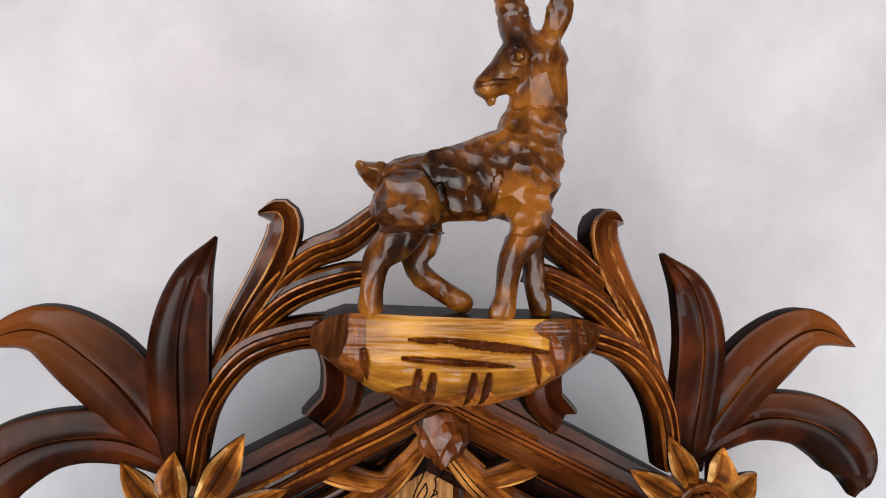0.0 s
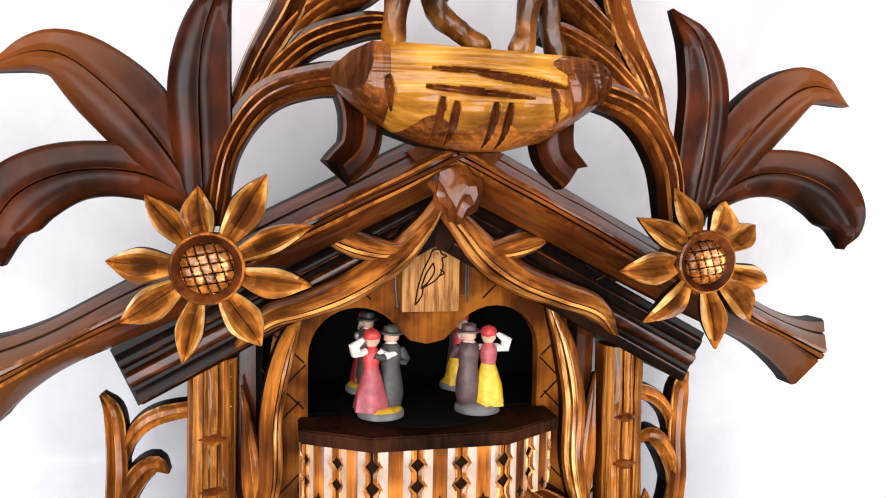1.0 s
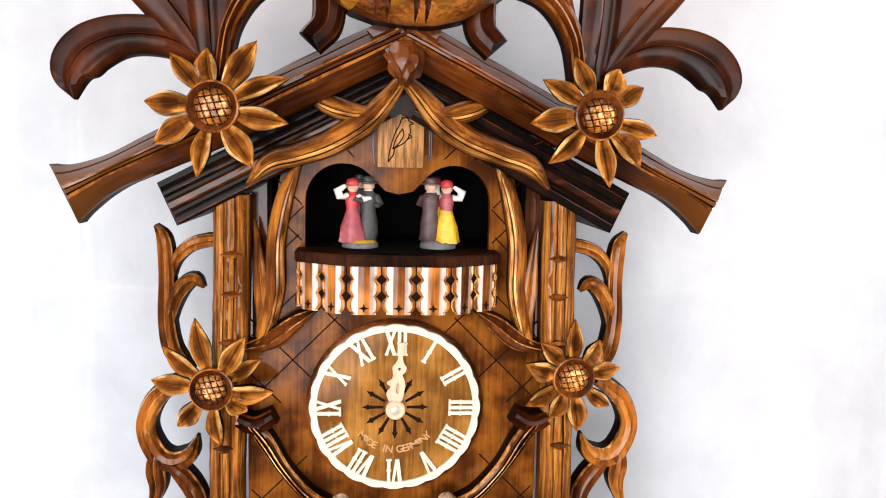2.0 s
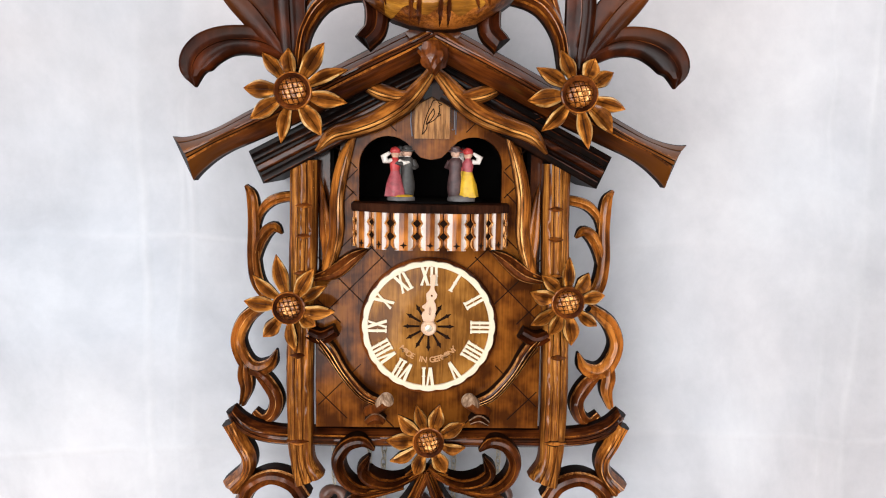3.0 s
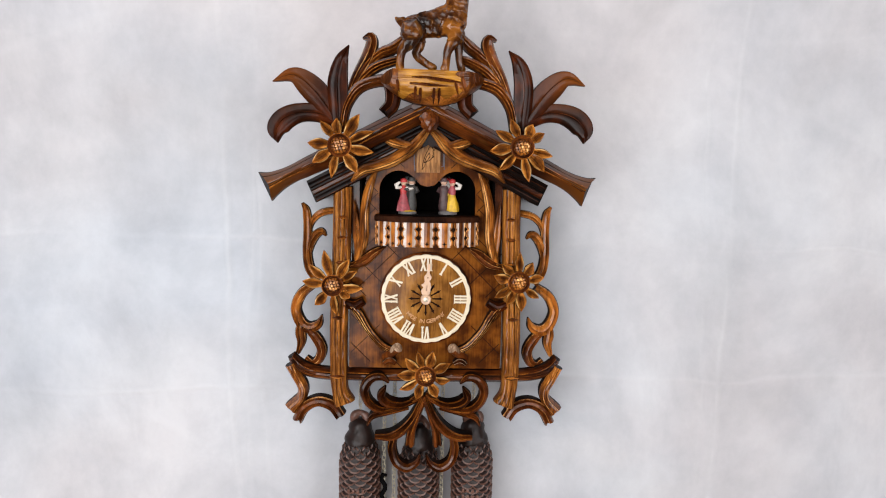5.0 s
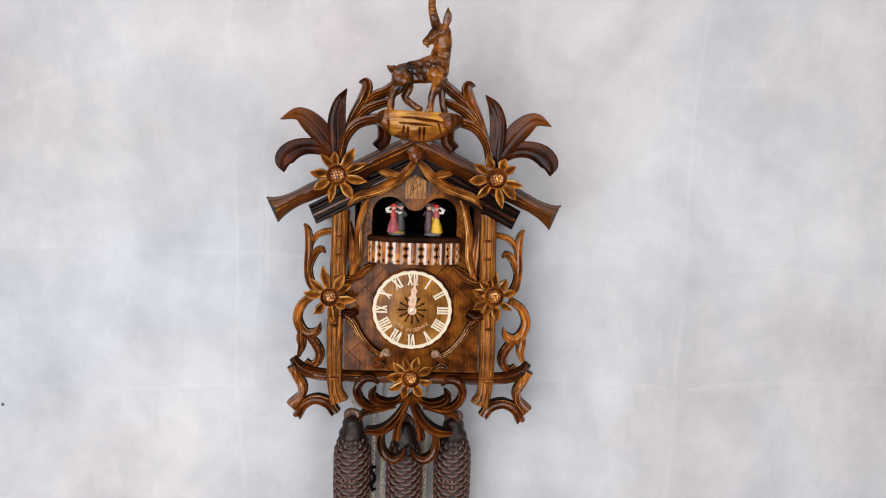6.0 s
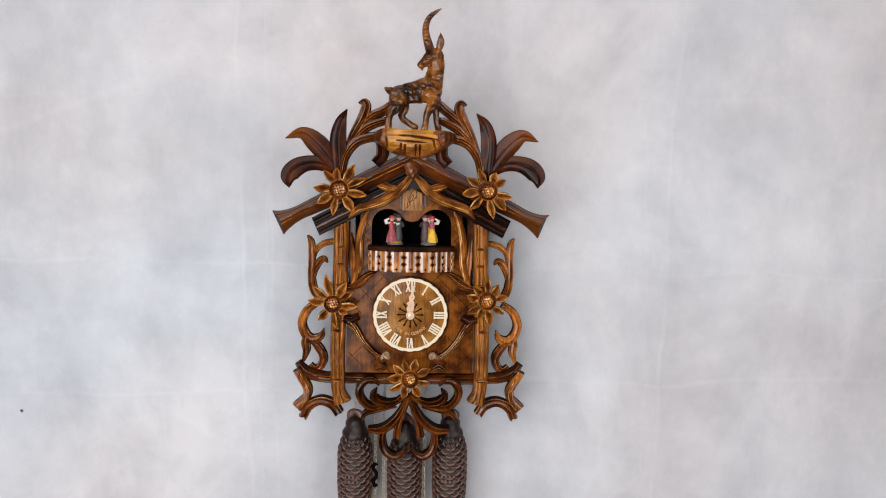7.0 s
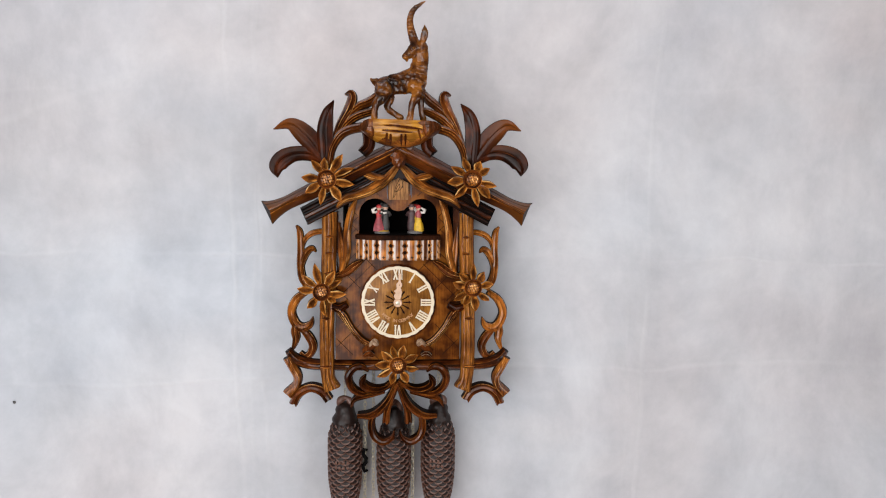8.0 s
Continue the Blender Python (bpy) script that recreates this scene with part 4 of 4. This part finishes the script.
# cuckoo door, its bird and wire
part("cuckoo_door", extrude_poly([(-14.5, 146), (15.5, 146), (15.5, 184), (10, 190), (0, 192.5), (-9, 190), (-14.5, 184)], FACE - 0.0006, FACE - 0.005), DOORW, clock, "pale veneered cuckoo door with an engraved bird", smooth=0)
door_y = FACE * 1000 - 5.3
for line in ([(-0.5, 174), (1, 178), (4.5, 178.5), (6, 176), (9, 175.2), (6, 174)], [(-0.5, 174), (-3.5, 168), (-6.5, 158), (-7.8, 149.5)], [(-7.8, 149.5), (-4.5, 154), (-3.6, 158.5)], [(6, 174), (6.6, 169), (3.5, 163), (-3.6, 158.5)],
             [(1.5, 171.5), (-2.5, 165), (-4.8, 158)], [(1.5, 171.5), (2.2, 167), (-1, 161.5), (-4.8, 158)], [(5.2, 168), (7.4, 166.2), (4.6, 164.6)], [(3.2, 176.4), (3.8, 176.4)]):
    fine = spline([(x, z) for x, z in line], 12)
    part("engraved_line", tube([(x, door_y + 0.3, z, 0.42) for x, z in fine], seg=6), GROOVE, clock)
for pts in ([(17.5, 177), (19.5, 177), (19.5, 154), (17.5, 154)], [(20.8, 182), (20.8, 150)]):
    part("door_wire", tube([(x, FACE * 1000 - 3, z, 0.5) for x, z in pts], seg=6), STEEL, clock)
part("door_wire", tube([(-17.5, FACE * 1000 - 2, 178, 0.6), (-17.8, FACE * 1000 - 2, 160, 0.6), (-16.5, FACE * 1000 - 2, 148, 0.6)], seg=6), STEEL, clock)

# balcony: shelf and notched slats on five facets
bm = bmesh.new()
shelf = [(-67, 90.2), (-67, 110), (-34, 129), (34, 129), (67, 110), (67, 90.2)]
lo = [bm.verts.new((x / 1000, -y / 1000, 0.0845)) for x, y in shelf]
hi = [bm.verts.new((x / 1000, -y / 1000, 0.0918)) for x, y in shelf]
bm.faces.new(lo)
bm.faces.new(hi[::-1])
for i in range(6):
    bm.faces.new((lo[i], lo[(i + 1) % 6], hi[(i + 1) % 6], hi[i]))
bmesh.ops.bevel(bm, geom=[e for e in bm.edges], offset=0.0008, segments=2, affect="EDGES")
part("balcony_shelf", bm, SHELFW, clock, "dark polished semicircular balcony shelf")
core = [(-63.5, 90.2), (-63.5, 105), (-33, 123), (33, 123), (63.5, 105), (63.5, 90.2)]
bm = bmesh.new()
lo = [bm.verts.new((x / 1000, -y / 1000, 0.0605)) for x, y in core]
hi = [bm.verts.new((x / 1000, -y / 1000, 0.0843)) for x, y in core]
bm.faces.new(lo)
bm.faces.new(hi[::-1])
for i in range(6):
    bm.faces.new((lo[i], lo[(i + 1) % 6], hi[(i + 1) % 6], hi[i]))
part("balcony_core", bm, GROOVE, clock, smooth=0)


def slat_mesh(w):
    """A notched slat, rounded at its foot, with a pale highlight painted on its scooped flanks and a brown middle."""
    bm = bmesh.new()
    z = [89, 83.6, 80.2, 76.8, 72.4, 69, 65.6, 62, 59.5, 57.8, 57]
    cut = [0, 0, 3.0, 0, 0, 3.0, 0, 0, 1.2, 3.6, 6.4]
    rows = []
    for zz, c in zip(z, cut):
        h = w / 2 - 0.15 - c
        rows.append([bm.verts.new((u / 1000, -v / 1000, zz / 1000)) for u, v in ((-h, 0), (-h, 1.4), (-h * .82, 2.2), (-w * .36, 1.2), (-w * .17, 2.6), (w * .17, 2.6), (w * .36, 1.2), (h * .82, 2.2), (h, 1.4), (h, 0))])
    for a, b in zip(rows, rows[1:]):
        for j in range(10):
            bm.faces.new((a[j], a[(j + 1) % 10], b[(j + 1) % 10], b[j])).material_index = (2, 1, 2, 0, 1, 0, 2, 1, 2, 2)[j]
    bm.faces.new(rows[0][::-1])
    bm.faces.new(rows[-1])
    return bm


def star_mesh():
    bm = bmesh.new()
    extrude_poly([(3.0 * (1 if k % 2 == 0 else 0.36) * math.cos(k * math.pi / 4), 61.4 + 3.0 * (1 if k % 2 == 0 else 0.36) * math.sin(k * math.pi / 4)) for k in range(8)], -0.0016, -0.0034, bm=bm)
    return bm


slat_first = star_first = None
facets = (((-64, 92), (-64, 105), 1), ((-64, 106), (-33.5, 124), 2), ((-33, 124), (33, 124), 3), ((33.5, 124), (64, 106), 2), ((64, 105), (64, 92), 1))
for (xa, ya), (xb, yb), count in facets:
    ln = math.hypot(xb - xa, yb - ya)
    turn = math.degrees(math.atan2(-(yb - ya), xb - xa))
    for k in range(count):
        s = (k + 0.5) / count
        m = pose((xa + (xb - xa) * s) / 1000, -(ya + (yb - ya) * s) / 1000, -0.0016, 0, 0, turn) @ Matrix.Diagonal((ln / count / 20.4, 1, 0.966, 1))
        if slat_first is None:
            slat_first = part("slat", slat_mesh(20.0), [SLATSHEEN, AMBER, HONEY], clock, "brown balcony slat with a pale sheen painted on its scooped flanks", m=m, smooth=30)
            star_first = part("slat_star", star_mesh(), GROOVE, clock, m=m, smooth=0)
        else:
            share(slat_first, m)
            share(star_first, m)

# ---- dial ----
DZ = -17.5
dial = part("dial", lathe([(61, 0), (61, 3), (59, 5), (57, 5.4), (20, 5.4), (1, 5.4)], seg=72, mats=[1, 1, 1, 0, 0, 0]), [DIALW, WALNUT], clock, "round veneered dial with cream roman numerals", m=pose(0, FACE - 0.0003, DZ / 1000, 90, 0, 0))
bm = bmesh.new()
N = 192
rad = [(57.5 + 1.1 * abs(math.cos(12 * 2 * math.pi * k / N)), 53.2) for k in range(N)]
loops = []
for zz, ch in ((0.0054, 0), (0.0068, 0), (0.0073, 0.4)):
    loops.append([[bm.verts.new(((r[i] + (-ch if i == 0 else ch)) / 1000 * math.cos(2 * math.pi * k / N), (r[i] + (-ch if i == 0 else ch)) / 1000 * math.sin(2 * math.pi * k / N), zz)) for k, r in enumerate(rad)] for i in (0, 1)])
for k in range(N):
    q = (k + 1) % N
    for a, b in zip(loops, loops[1:]):
        bm.faces.new((a[0][k], a[0][q], b[0][q], b[0][k]))
        bm.faces.new((a[1][q], a[1][k], b[1][k], b[1][q]))
    bm.faces.new((loops[-1][0][k], loops[-1][0][q], loops[-1][1][q], loops[-1][1][k]))
part("chapter_ring", bm, CREAM, dial, "cream scalloped chapter ring")


def stroke(bm, x0, y0, x1, y1, w):
    top = 0.0072 + 0.000025 * len(bm.verts) / 8
    a, b = Vector((x0, y0, 0)), Vector((x1, y1, 0))
    d = (b - a).normalized()
    s = Vector((-d.y, d.x, 0)) * w / 2
    quad = [a + s, a - s, b - s, b + s]
    lo = [bm.verts.new((v.x / 1000, v.y / 1000, 0.0054)) for v in quad]
    hi = [bm.verts.new((v.x / 1000, v.y / 1000, top)) for v in quad]
    bm.faces.new(hi)
    for i in range(4):
        bm.faces.new((lo[i], lo[(i + 1) % 4], hi[(i + 1) % 4], hi[i]))


def numeral(text, hour):
    """Roman numeral that stands on its foot towards the hub."""
    bm = bmesh.new()
    width = {"I": 3.9, "V": 7.4, "X": 8.0}
    total = sum(width[c] for c in text)
    x, lo, hi = -total / 2, 37.0, 54
    for c in text:
        w = width[c]
        m = x + w / 2
        if c == "I":
            stroke(bm, m, lo, m, hi, 2.3)
            stroke(bm, m - 1.8, lo + 0.4, m + 1.8, lo + 0.4, 1.4)
            stroke(bm, m - 1.7, lo + 8, m + 1.7, lo + 8, 0.9)
        elif c == "V":
            stroke(bm, m - 2.4, hi, m - 0.2, lo, 2.6)
            stroke(bm, m + 2.6, hi, m + 0.3, lo, 1.8)
        else:
            stroke(bm, m - 2.8, hi, m + 2.8, lo, 2.6)
            stroke(bm, m + 2.8, hi, m - 2.8, lo, 1.8)
            stroke(bm, m - 3.8, lo + 0.4, m - 1.4, lo + 0.4, 1.2)
            stroke(bm, m + 1.4, lo + 0.4, m + 3.8, lo + 0.4, 1.2)
        x += w
    return part("numeral", bm, CREAM, dial, m=pose(0, 0, 0, 0, 0, -30 * hour), smooth=0)


for hour, text in enumerate(("XII", "I", "II", "III", "IIII", "V", "VI", "VII", "VIII", "IX", "X", "XI")):
    numeral(text, hour)
ray_first = None
for k in range(12):
    m = pose(0, 0, 0, 0, 0, -30 * k)
    if ray_first is None:
        bm = bmesh.new()
        ext = [(-0.8, 8), (-1.2, 17.5), (-2.1, 18.8), (-1.1, 19.8), (0, 23), (1.1, 19.8), (2.1, 18.8), (1.2, 17.5), (0.8, 8)]
        lo = [bm.verts.new((x / 1000, y / 1000, 0.0052)) for x, y in ext]
        hi = [bm.verts.new((x / 1000, y / 1000, 0.0057)) for x, y in ext]
        bm.faces.new(hi)
        for i in range(9):
            bm.faces.new((lo[i], lo[(i + 1) % 9], hi[(i + 1) % 9], hi[i]))
        ray_first = part("ray", bm, GROOVE, dial, m=m, smooth=0)
    else:
        share(ray_first, m)

for k, ch in enumerate("MADE IN GERMANY"):
    if ch == " ":
        continue
    a = 222 + k * (318 - 222) / 14
    cu = bpy.data.curves.new("letter", "FONT")
    cu.offset = 0.00012
    cu.body, cu.size, cu.extrude, cu.align_x, cu.align_y = ch, 0.0072, 0.0001, "CENTER", "BOTTOM_BASELINE"
    ob = new("letter", cu)
    ob.parent = dial
    cu.materials.append(LETTER)
    ob.matrix_basis = pose(0.0325 * math.cos(radians(a)), 0.0325 * math.sin(radians(a)), 0.0057, 0, 0, a + 90)


def hand(name, ln, wide, z, turn):
    """A fretted hand: round boss, pierced heart, spade and a slim tip."""
    bm = bmesh.new()
    prof = [(0, 3), (0.10, 2.2), (0.22, 4.2 * wide), (0.36, 5.4 * wide), (0.46, 4.2 * wide), (0.52, 2.2), (0.58, 4.6 * wide), (0.64, 5.0 * wide), (0.70, 2.6), (0.76, 1.6), (0.97, 2.0), (1.0, 1.5)]
    out = [(-w, s * ln) for s, w in prof] + [(w, s * ln) for s, w in prof[::-1]]
    hole = [(-1.3 * wide * math.cos(q), ln * 0.33 + ln * 0.085 * math.sin(q)) for q in np.linspace(0, 2 * math.pi, 10, endpoint=False)]
    eye1 = [(1.0 * math.cos(q), ln * 0.61 + 1.0 * math.sin(q)) for q in np.linspace(0, 2 * math.pi, 8, endpoint=False)]
    extrude_poly(out, 0, -0.0014, [hole, eye1], bm=bm)
    return part(name, bm, HANDC, dial, m=pose(0, 0, z, 0, 0, -turn) @ pose(0, 0, 0, -90, 0, 0), smooth=0)


hand("hour_hand", 30, 1.15, 0.0085, -1.0)
hand("minute_hand", 47, 0.95, 0.0105, 4.5)
part("hand_boss", lathe([(6.6, 7), (6.6, 12.2), (5.6, 13), (4.6, 12.6), (3.4, 12.6), (3.0, 13.6), (1, 14)], seg=28, mats=[0, 0, 0, 0, 1, 1, 1]), [HANDC, BRASS], dial)

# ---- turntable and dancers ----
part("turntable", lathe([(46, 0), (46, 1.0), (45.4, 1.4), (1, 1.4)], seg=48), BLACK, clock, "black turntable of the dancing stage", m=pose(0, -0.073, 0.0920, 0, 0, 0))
STAGE = 1.6 + 0.0920 + 0.0014


def dancing_couple(angle, turn, her, apron, cap, man, plinth, label):
    """Two small plain painted shapes on one round foot."""
    pair = new("dancer_figurine")
    a = radians(angle)
    pair.matrix_basis = pose(0.0365 * math.cos(a), -0.073 + 0.0345 * math.sin(a), STAGE, 0, 0, turn) @ Matrix.Diagonal((1.28, 1.25, 0.93, 1))
    tagged(pair, label, "figurine", group="dancing figurines on the clock stage")
    bm = bmesh.new()
    lathe([(9.4, 0), (9.4, 2.6), (8.6, 3.6), (7.8, 4.6), (5.8, 5.4)], bm, 20, (0, 0, 0), [0, 0, 1, 1, 1])
    part("foot", bm, [STONE, plinth], pair, smooth=50)
    # the one in a skirt: skirt, blouse, head, cap and raised sleeves run on in one skin
    bm = bmesh.new()
    cx = -4.2
    lathe([(6.9, 4), (6.5, 9), (5.6, 15), (4.0, 23), (2.9, 27), (3.7, 31), (3.9, 34.5), (2.4, 38), (1.7, 39.2), (2.9, 41.2), (3.1, 43), (3.6, 44), (3.5, 45.6), (2.6, 47.6), (0.8, 48.6)], bm, 18, (cx, 0, 0), [0, 0, 0, 0, 1, 1, 1, 1, 2, 2, 3, 3, 3, 3, 3])
    tube([(cx - 2.8, 0, 36, 2.4), (cx - 6.8, -1, 35.5, 2.6), (cx - 7.4, -1, 40, 2.1), (cx - 3.6, -1.6, 43.5, 1.4)], bm, 10, mat=4)
    tube([(cx + 2.6, -1, 36, 2.3), (cx + 5.5, -3.6, 34, 2.2), (cx + 9, -3.6, 35.5, 1.3)], bm, 10, mat=4)
    for v in bm.verts:
        if v.co.z < 0.026:
            turn_at = math.atan2(v.co.y, v.co.x - cx / 1000)
            grow = 1 + 0.13 * math.sin(6 * turn_at) * (0.026 - v.co.z) / 0.022
            v.co.x, v.co.y = cx / 1000 + (v.co.x - cx / 1000) * grow, v.co.y * grow
        v.co += 0.0008 * noise.noise_vector(v.co * 260)
    part("figure", bm, [her, apron, SKIN, cap, WHITE], pair, smooth=55)
    # the one in a long coat and a brimmed hat
    bm = bmesh.new()
    cx = 4.2
    lathe([(4.4, 4.4), (5.4, 11), (5.0, 18), (3.9, 26), (4.4, 32), (4.5, 36.5), (2.6, 39.6), (1.8, 40.4), (2.9, 42), (3.0, 44.6), (4.9, 45.2), (4.8, 46.0), (3.0, 46.4), (2.8, 49), (1.4, 49.8)], bm, 18, (cx, 0.6, 0), [0, 0, 0, 0, 0, 0, 2, 1, 1, 0, 0, 0, 0, 0, 0])
    tube([(cx - 2.8, -1, 36.5, 2.1), (cx - 5, -4.2, 33, 2.0), (cx - 8.5, -4, 34.5, 1.3)], bm, 10, mat=0)
    tube([(cx + 3.2, 0, 36.5, 2.2), (cx + 5.6, -1.5, 31, 2.0), (cx + 3.4, -4.4, 29.5, 1.5)], bm, 10, mat=0)
    for v in bm.verts:
        v.co += 0.0006 * noise.noise_vector(v.co * 260)
    part("figure", bm, [man, SKIN, WHITE], pair, smooth=55)
    return pair


dancing_couple(-134, 12, ROSE, RED, RED, GREY, YELLOW, "painted dancing pair in rose skirt and grey coat on the stage")
dancing_couple(-44, 172, YELLOW, ROSE, RED, PLUM, STONE, "painted dancing pair with yellow skirt and dark plum coat")
dancing_couple(40, 80, YELLOW, RED, RED, GREY, YELLOW, "painted dancing pair at the back of the dark stage")
dancing_couple(138, 265, RED, RED, RED, GREY, YELLOW, "painted dancing pair with a grey coat outwards at the back")

# ---- weights and chains ----
def link_mesh():
    bm = bmesh.new()
    n, k = 16, 6
    rings = []
    for i in range(n):
        q = 2 * math.pi * i / n
        c = Vector((2.5 * math.cos(q), 0, 3.2 * math.sin(q) + (1.3 if math.sin(q) > 0 else -1.3)))
        o = Vector((math.cos(q), 0, math.sin(q)))
        rings.append([bm.verts.new((c + (o * math.cos(p) + Vector((0, 1, 0)) * math.sin(p)) * 0.72) / 1000) for p in [2 * math.pi * j / k for j in range(k)]])
    for i in range(n):
        for j in range(k):
            bm.faces.new((rings[i][j], rings[(i + 1) % n][j], rings[(i + 1) % n][(j + 1) % k], rings[i][(j + 1) % k]))
    return bm


link_first = None


def chain(x, y, z0, z1, label):
    """A hanging chain of oval links, each turned against the next."""
    global link_first
    top = new("chain")
    top.location = (x, y, 1.6 + z0)
    tagged(top, label, "chain", group="clock chains")
    count = int((z0 - z1) / 0.0066)
    for k in range(count):
        m = pose(0.0003 * math.sin(k * 1.7), 0, -0.0066 * (k + 0.5), 0, 0, 35 + 90 * (k % 2))
        if link_first is None:
            link_first = part("link", link_mesh(), BRASS, top, m=m, smooth=60)
        else:
            share(link_first, m, top)
    return top


def scale_mesh():
    """One overlapping cone scale: a shield that stands out at its rounded lower edge."""
    bm = bmesh.new()
    n = 9
    rim, top, inner = [], [], []
    for i in range(n):
        q = math.pi * i / (n - 1)
        rim.append(bm.verts.new((-math.cos(q) * 0.5, -0.30, -math.sin(q) * 0.5)))
        inner.append(bm.verts.new((-math.cos(q) * 0.44, -0.20, -math.sin(q) * 0.36 + 0.05)))
        top.append(bm.verts.new((-math.cos(q) * 0.5, 0.02, -math.sin(q) * 0.46)))
    apex = [bm.verts.new((x, -0.02, 0.42)) for x in (-0.42, 0, 0.42)]
    for i in range(n - 1):
        bm.faces.new((top[i], top[i + 1], rim[i + 1], rim[i])).material_index = 0
        bm.faces.new((rim[i], rim[i + 1], inner[i + 1], inner[i])).material_index = 1
    mid = n // 2
    for i in range(mid):
        bm.faces.new((inner[i], inner[i + 1], apex[0] if i < mid - 1 else apex[1]))
    for i in range(mid, n - 1):
        bm.faces.new((inner[i], inner[i + 1], apex[2] if i > mid else apex[1]))
    bm.faces.new((inner[mid - 1], apex[1], apex[0]))
    bm.faces.new((inner[mid + 1], apex[2], apex[1]))
    return bm


scale_first = None


def cone_radius(d):
    """Radius of the cone d millimetres below its shoulder."""
    if d < 30:
        return 19 + 8.0 * math.sin(d / 30 * math.pi / 2)
    return 27.0 * (1 - max(0, (d - 70) / 100) ** 2.2 * 0.72)


def pine_cone_weight(x, y, z, spin, label, mark=False):
    global scale_first
    top = new("pine_cone_weight")
    top.location = (x, y, 1.6 + z)
    tagged(top, label, "clock weight", group="pine cone weights")
    prof = [(1, -166)] + [(cone_radius(d) - 2.0, -d) for d in range(160, -1, -10)]
    part("core", lathe(prof, seg=28), IRON, top)
    # cast neck: a collar, a waisted throat and a rugged head pierced by the eye
    bm = lathe([(20, -3), (21, 1), (20, 6), (18, 10), (16.4, 14), (15.4, 19), (14.2, 24), (11.8, 28), (9, 30), (5, 31)], seg=28, mats=[0] * 10)
    for v in bm.verts:
        v.co.x *= 1 + 0.14 * noise.noise(v.co * 120 + Vector((spin * 9, 0, 0)))
        v.co.y *= 1 + 0.14 * noise.noise(v.co * 120 + Vector((0, spin * 9, 3)))
    part("neck", bm, [IRON, IRONTOP], top, smooth=30)
    bm = tube([(9.6 * math.cos(q), -1, 28 + 10.5 * math.sin(q), 5.2 + 1.1 * math.sin(3 * q + spin * 7)) for q in np.linspace(0, 2 * math.pi, 25)], seg=12)
    part("eye", bm, IRONTOP, top, "dark cast hanging eye", smooth=30)
    if mark:
        for k in range(4):
            for h in range(2):
                ang = 0.22 * (k - 1.5) - 0.12
                rr = cone_radius(62) + 2.6
                part("raised_mark", box(-0.0018, 0.0018, -0.0012, 0.0012, -0.0026, 0.0026, bevel=0.0005), IRONTOP, top, m=Matrix.Translation((rr / 1000 * math.sin(ang), -rr / 1000 * math.cos(ang), -0.062 - 0.0085 * h)) @ pose(0, 0, 0, 0, 0, math.degrees(ang)))
    row, d = 0, 3.0
    while d < 158:
        r = cone_radius(d)
        for k in range(11):
            a = 2 * math.pi * (k + 0.5 * (row % 2)) / 11 + spin
            w = 2 * math.pi * r / 11 * 1.06
            m = Matrix.Translation((r * 0.93 / 1000 * math.sin(a), -r * 0.93 / 1000 * math.cos(a), -d / 1000)) @ pose(0, 0, 0, 0, 0, math.degrees(a)) @ pose(0, 0, 0, -7, 0, 0) @ Matrix.Diagonal((w / 1000, 0.0095, 0.0118, 1))
            if scale_first is None:
                scale_first = part("scale", scale_mesh(), [IRON, IRONTOP], top, m=m, smooth=45)
            else:
                share(scale_first, m, top)
        d += 5.9
        row += 1
    return top


pine_cone_weight(-0.087, -0.062, -0.222, 0.1, "brown cast-iron pine cone weight hanging from its chain", True)
pine_cone_weight(-0.006, -0.060, -0.230, 0.4, "brown cast-iron pine cone weight behind the carved fretwork")
pine_cone_weight(0.068, -0.062, -0.220, 0.0, "brown cast-iron pine cone weight with a raised mark", True)
chain(-0.087, -0.062, -0.112, -0.182, "thin brass chain down to a weight")
chain(-0.006, -0.060, -0.112, -0.190, "thin brass chain down to the middle weight")
chain(0.068, -0.062, -0.112, -0.180, "thin brass chain down to a weight")
chain(-0.054, -0.062, -0.112, -0.40, "free-hanging brass chain end behind the fretwork")
chain(-0.040, -0.066, -0.112, -0.40, "free-hanging brass chain end behind the fretwork")
chain(0.026, -0.062, -0.112, -0.40, "free-hanging brass chain end behind the fretwork")
hook = tagged(part("chain_hook", tube([(-50, -66, -272, 2.2), (-55, -67, -270, 3.2), (-57, -67, -278, 3.4), (-52, -66, -286, 3.4), (-52, -66, -292, 3.2), (-57, -67, -300, 3.4), (-54, -67, -308, 3.2), (-49, -66, -306, 2.2)], seg=8), BLACK), "small black hook between two hanging chains", "hook")
hook.location = (0, 0, 1.6)

# a nail in the wall
nail = tagged(part("nail", tube([(0, -1, 0, 1.6), (0, -4, 0, 1.8), (1.0, -9, 0.6, 3.2), (1.0, -10.5, 0.6, 2.6)], seg=10), STEEL), "small dark nail head in the canvas wall", "nail")
nail.location = (-0.649, 0, 1.395)
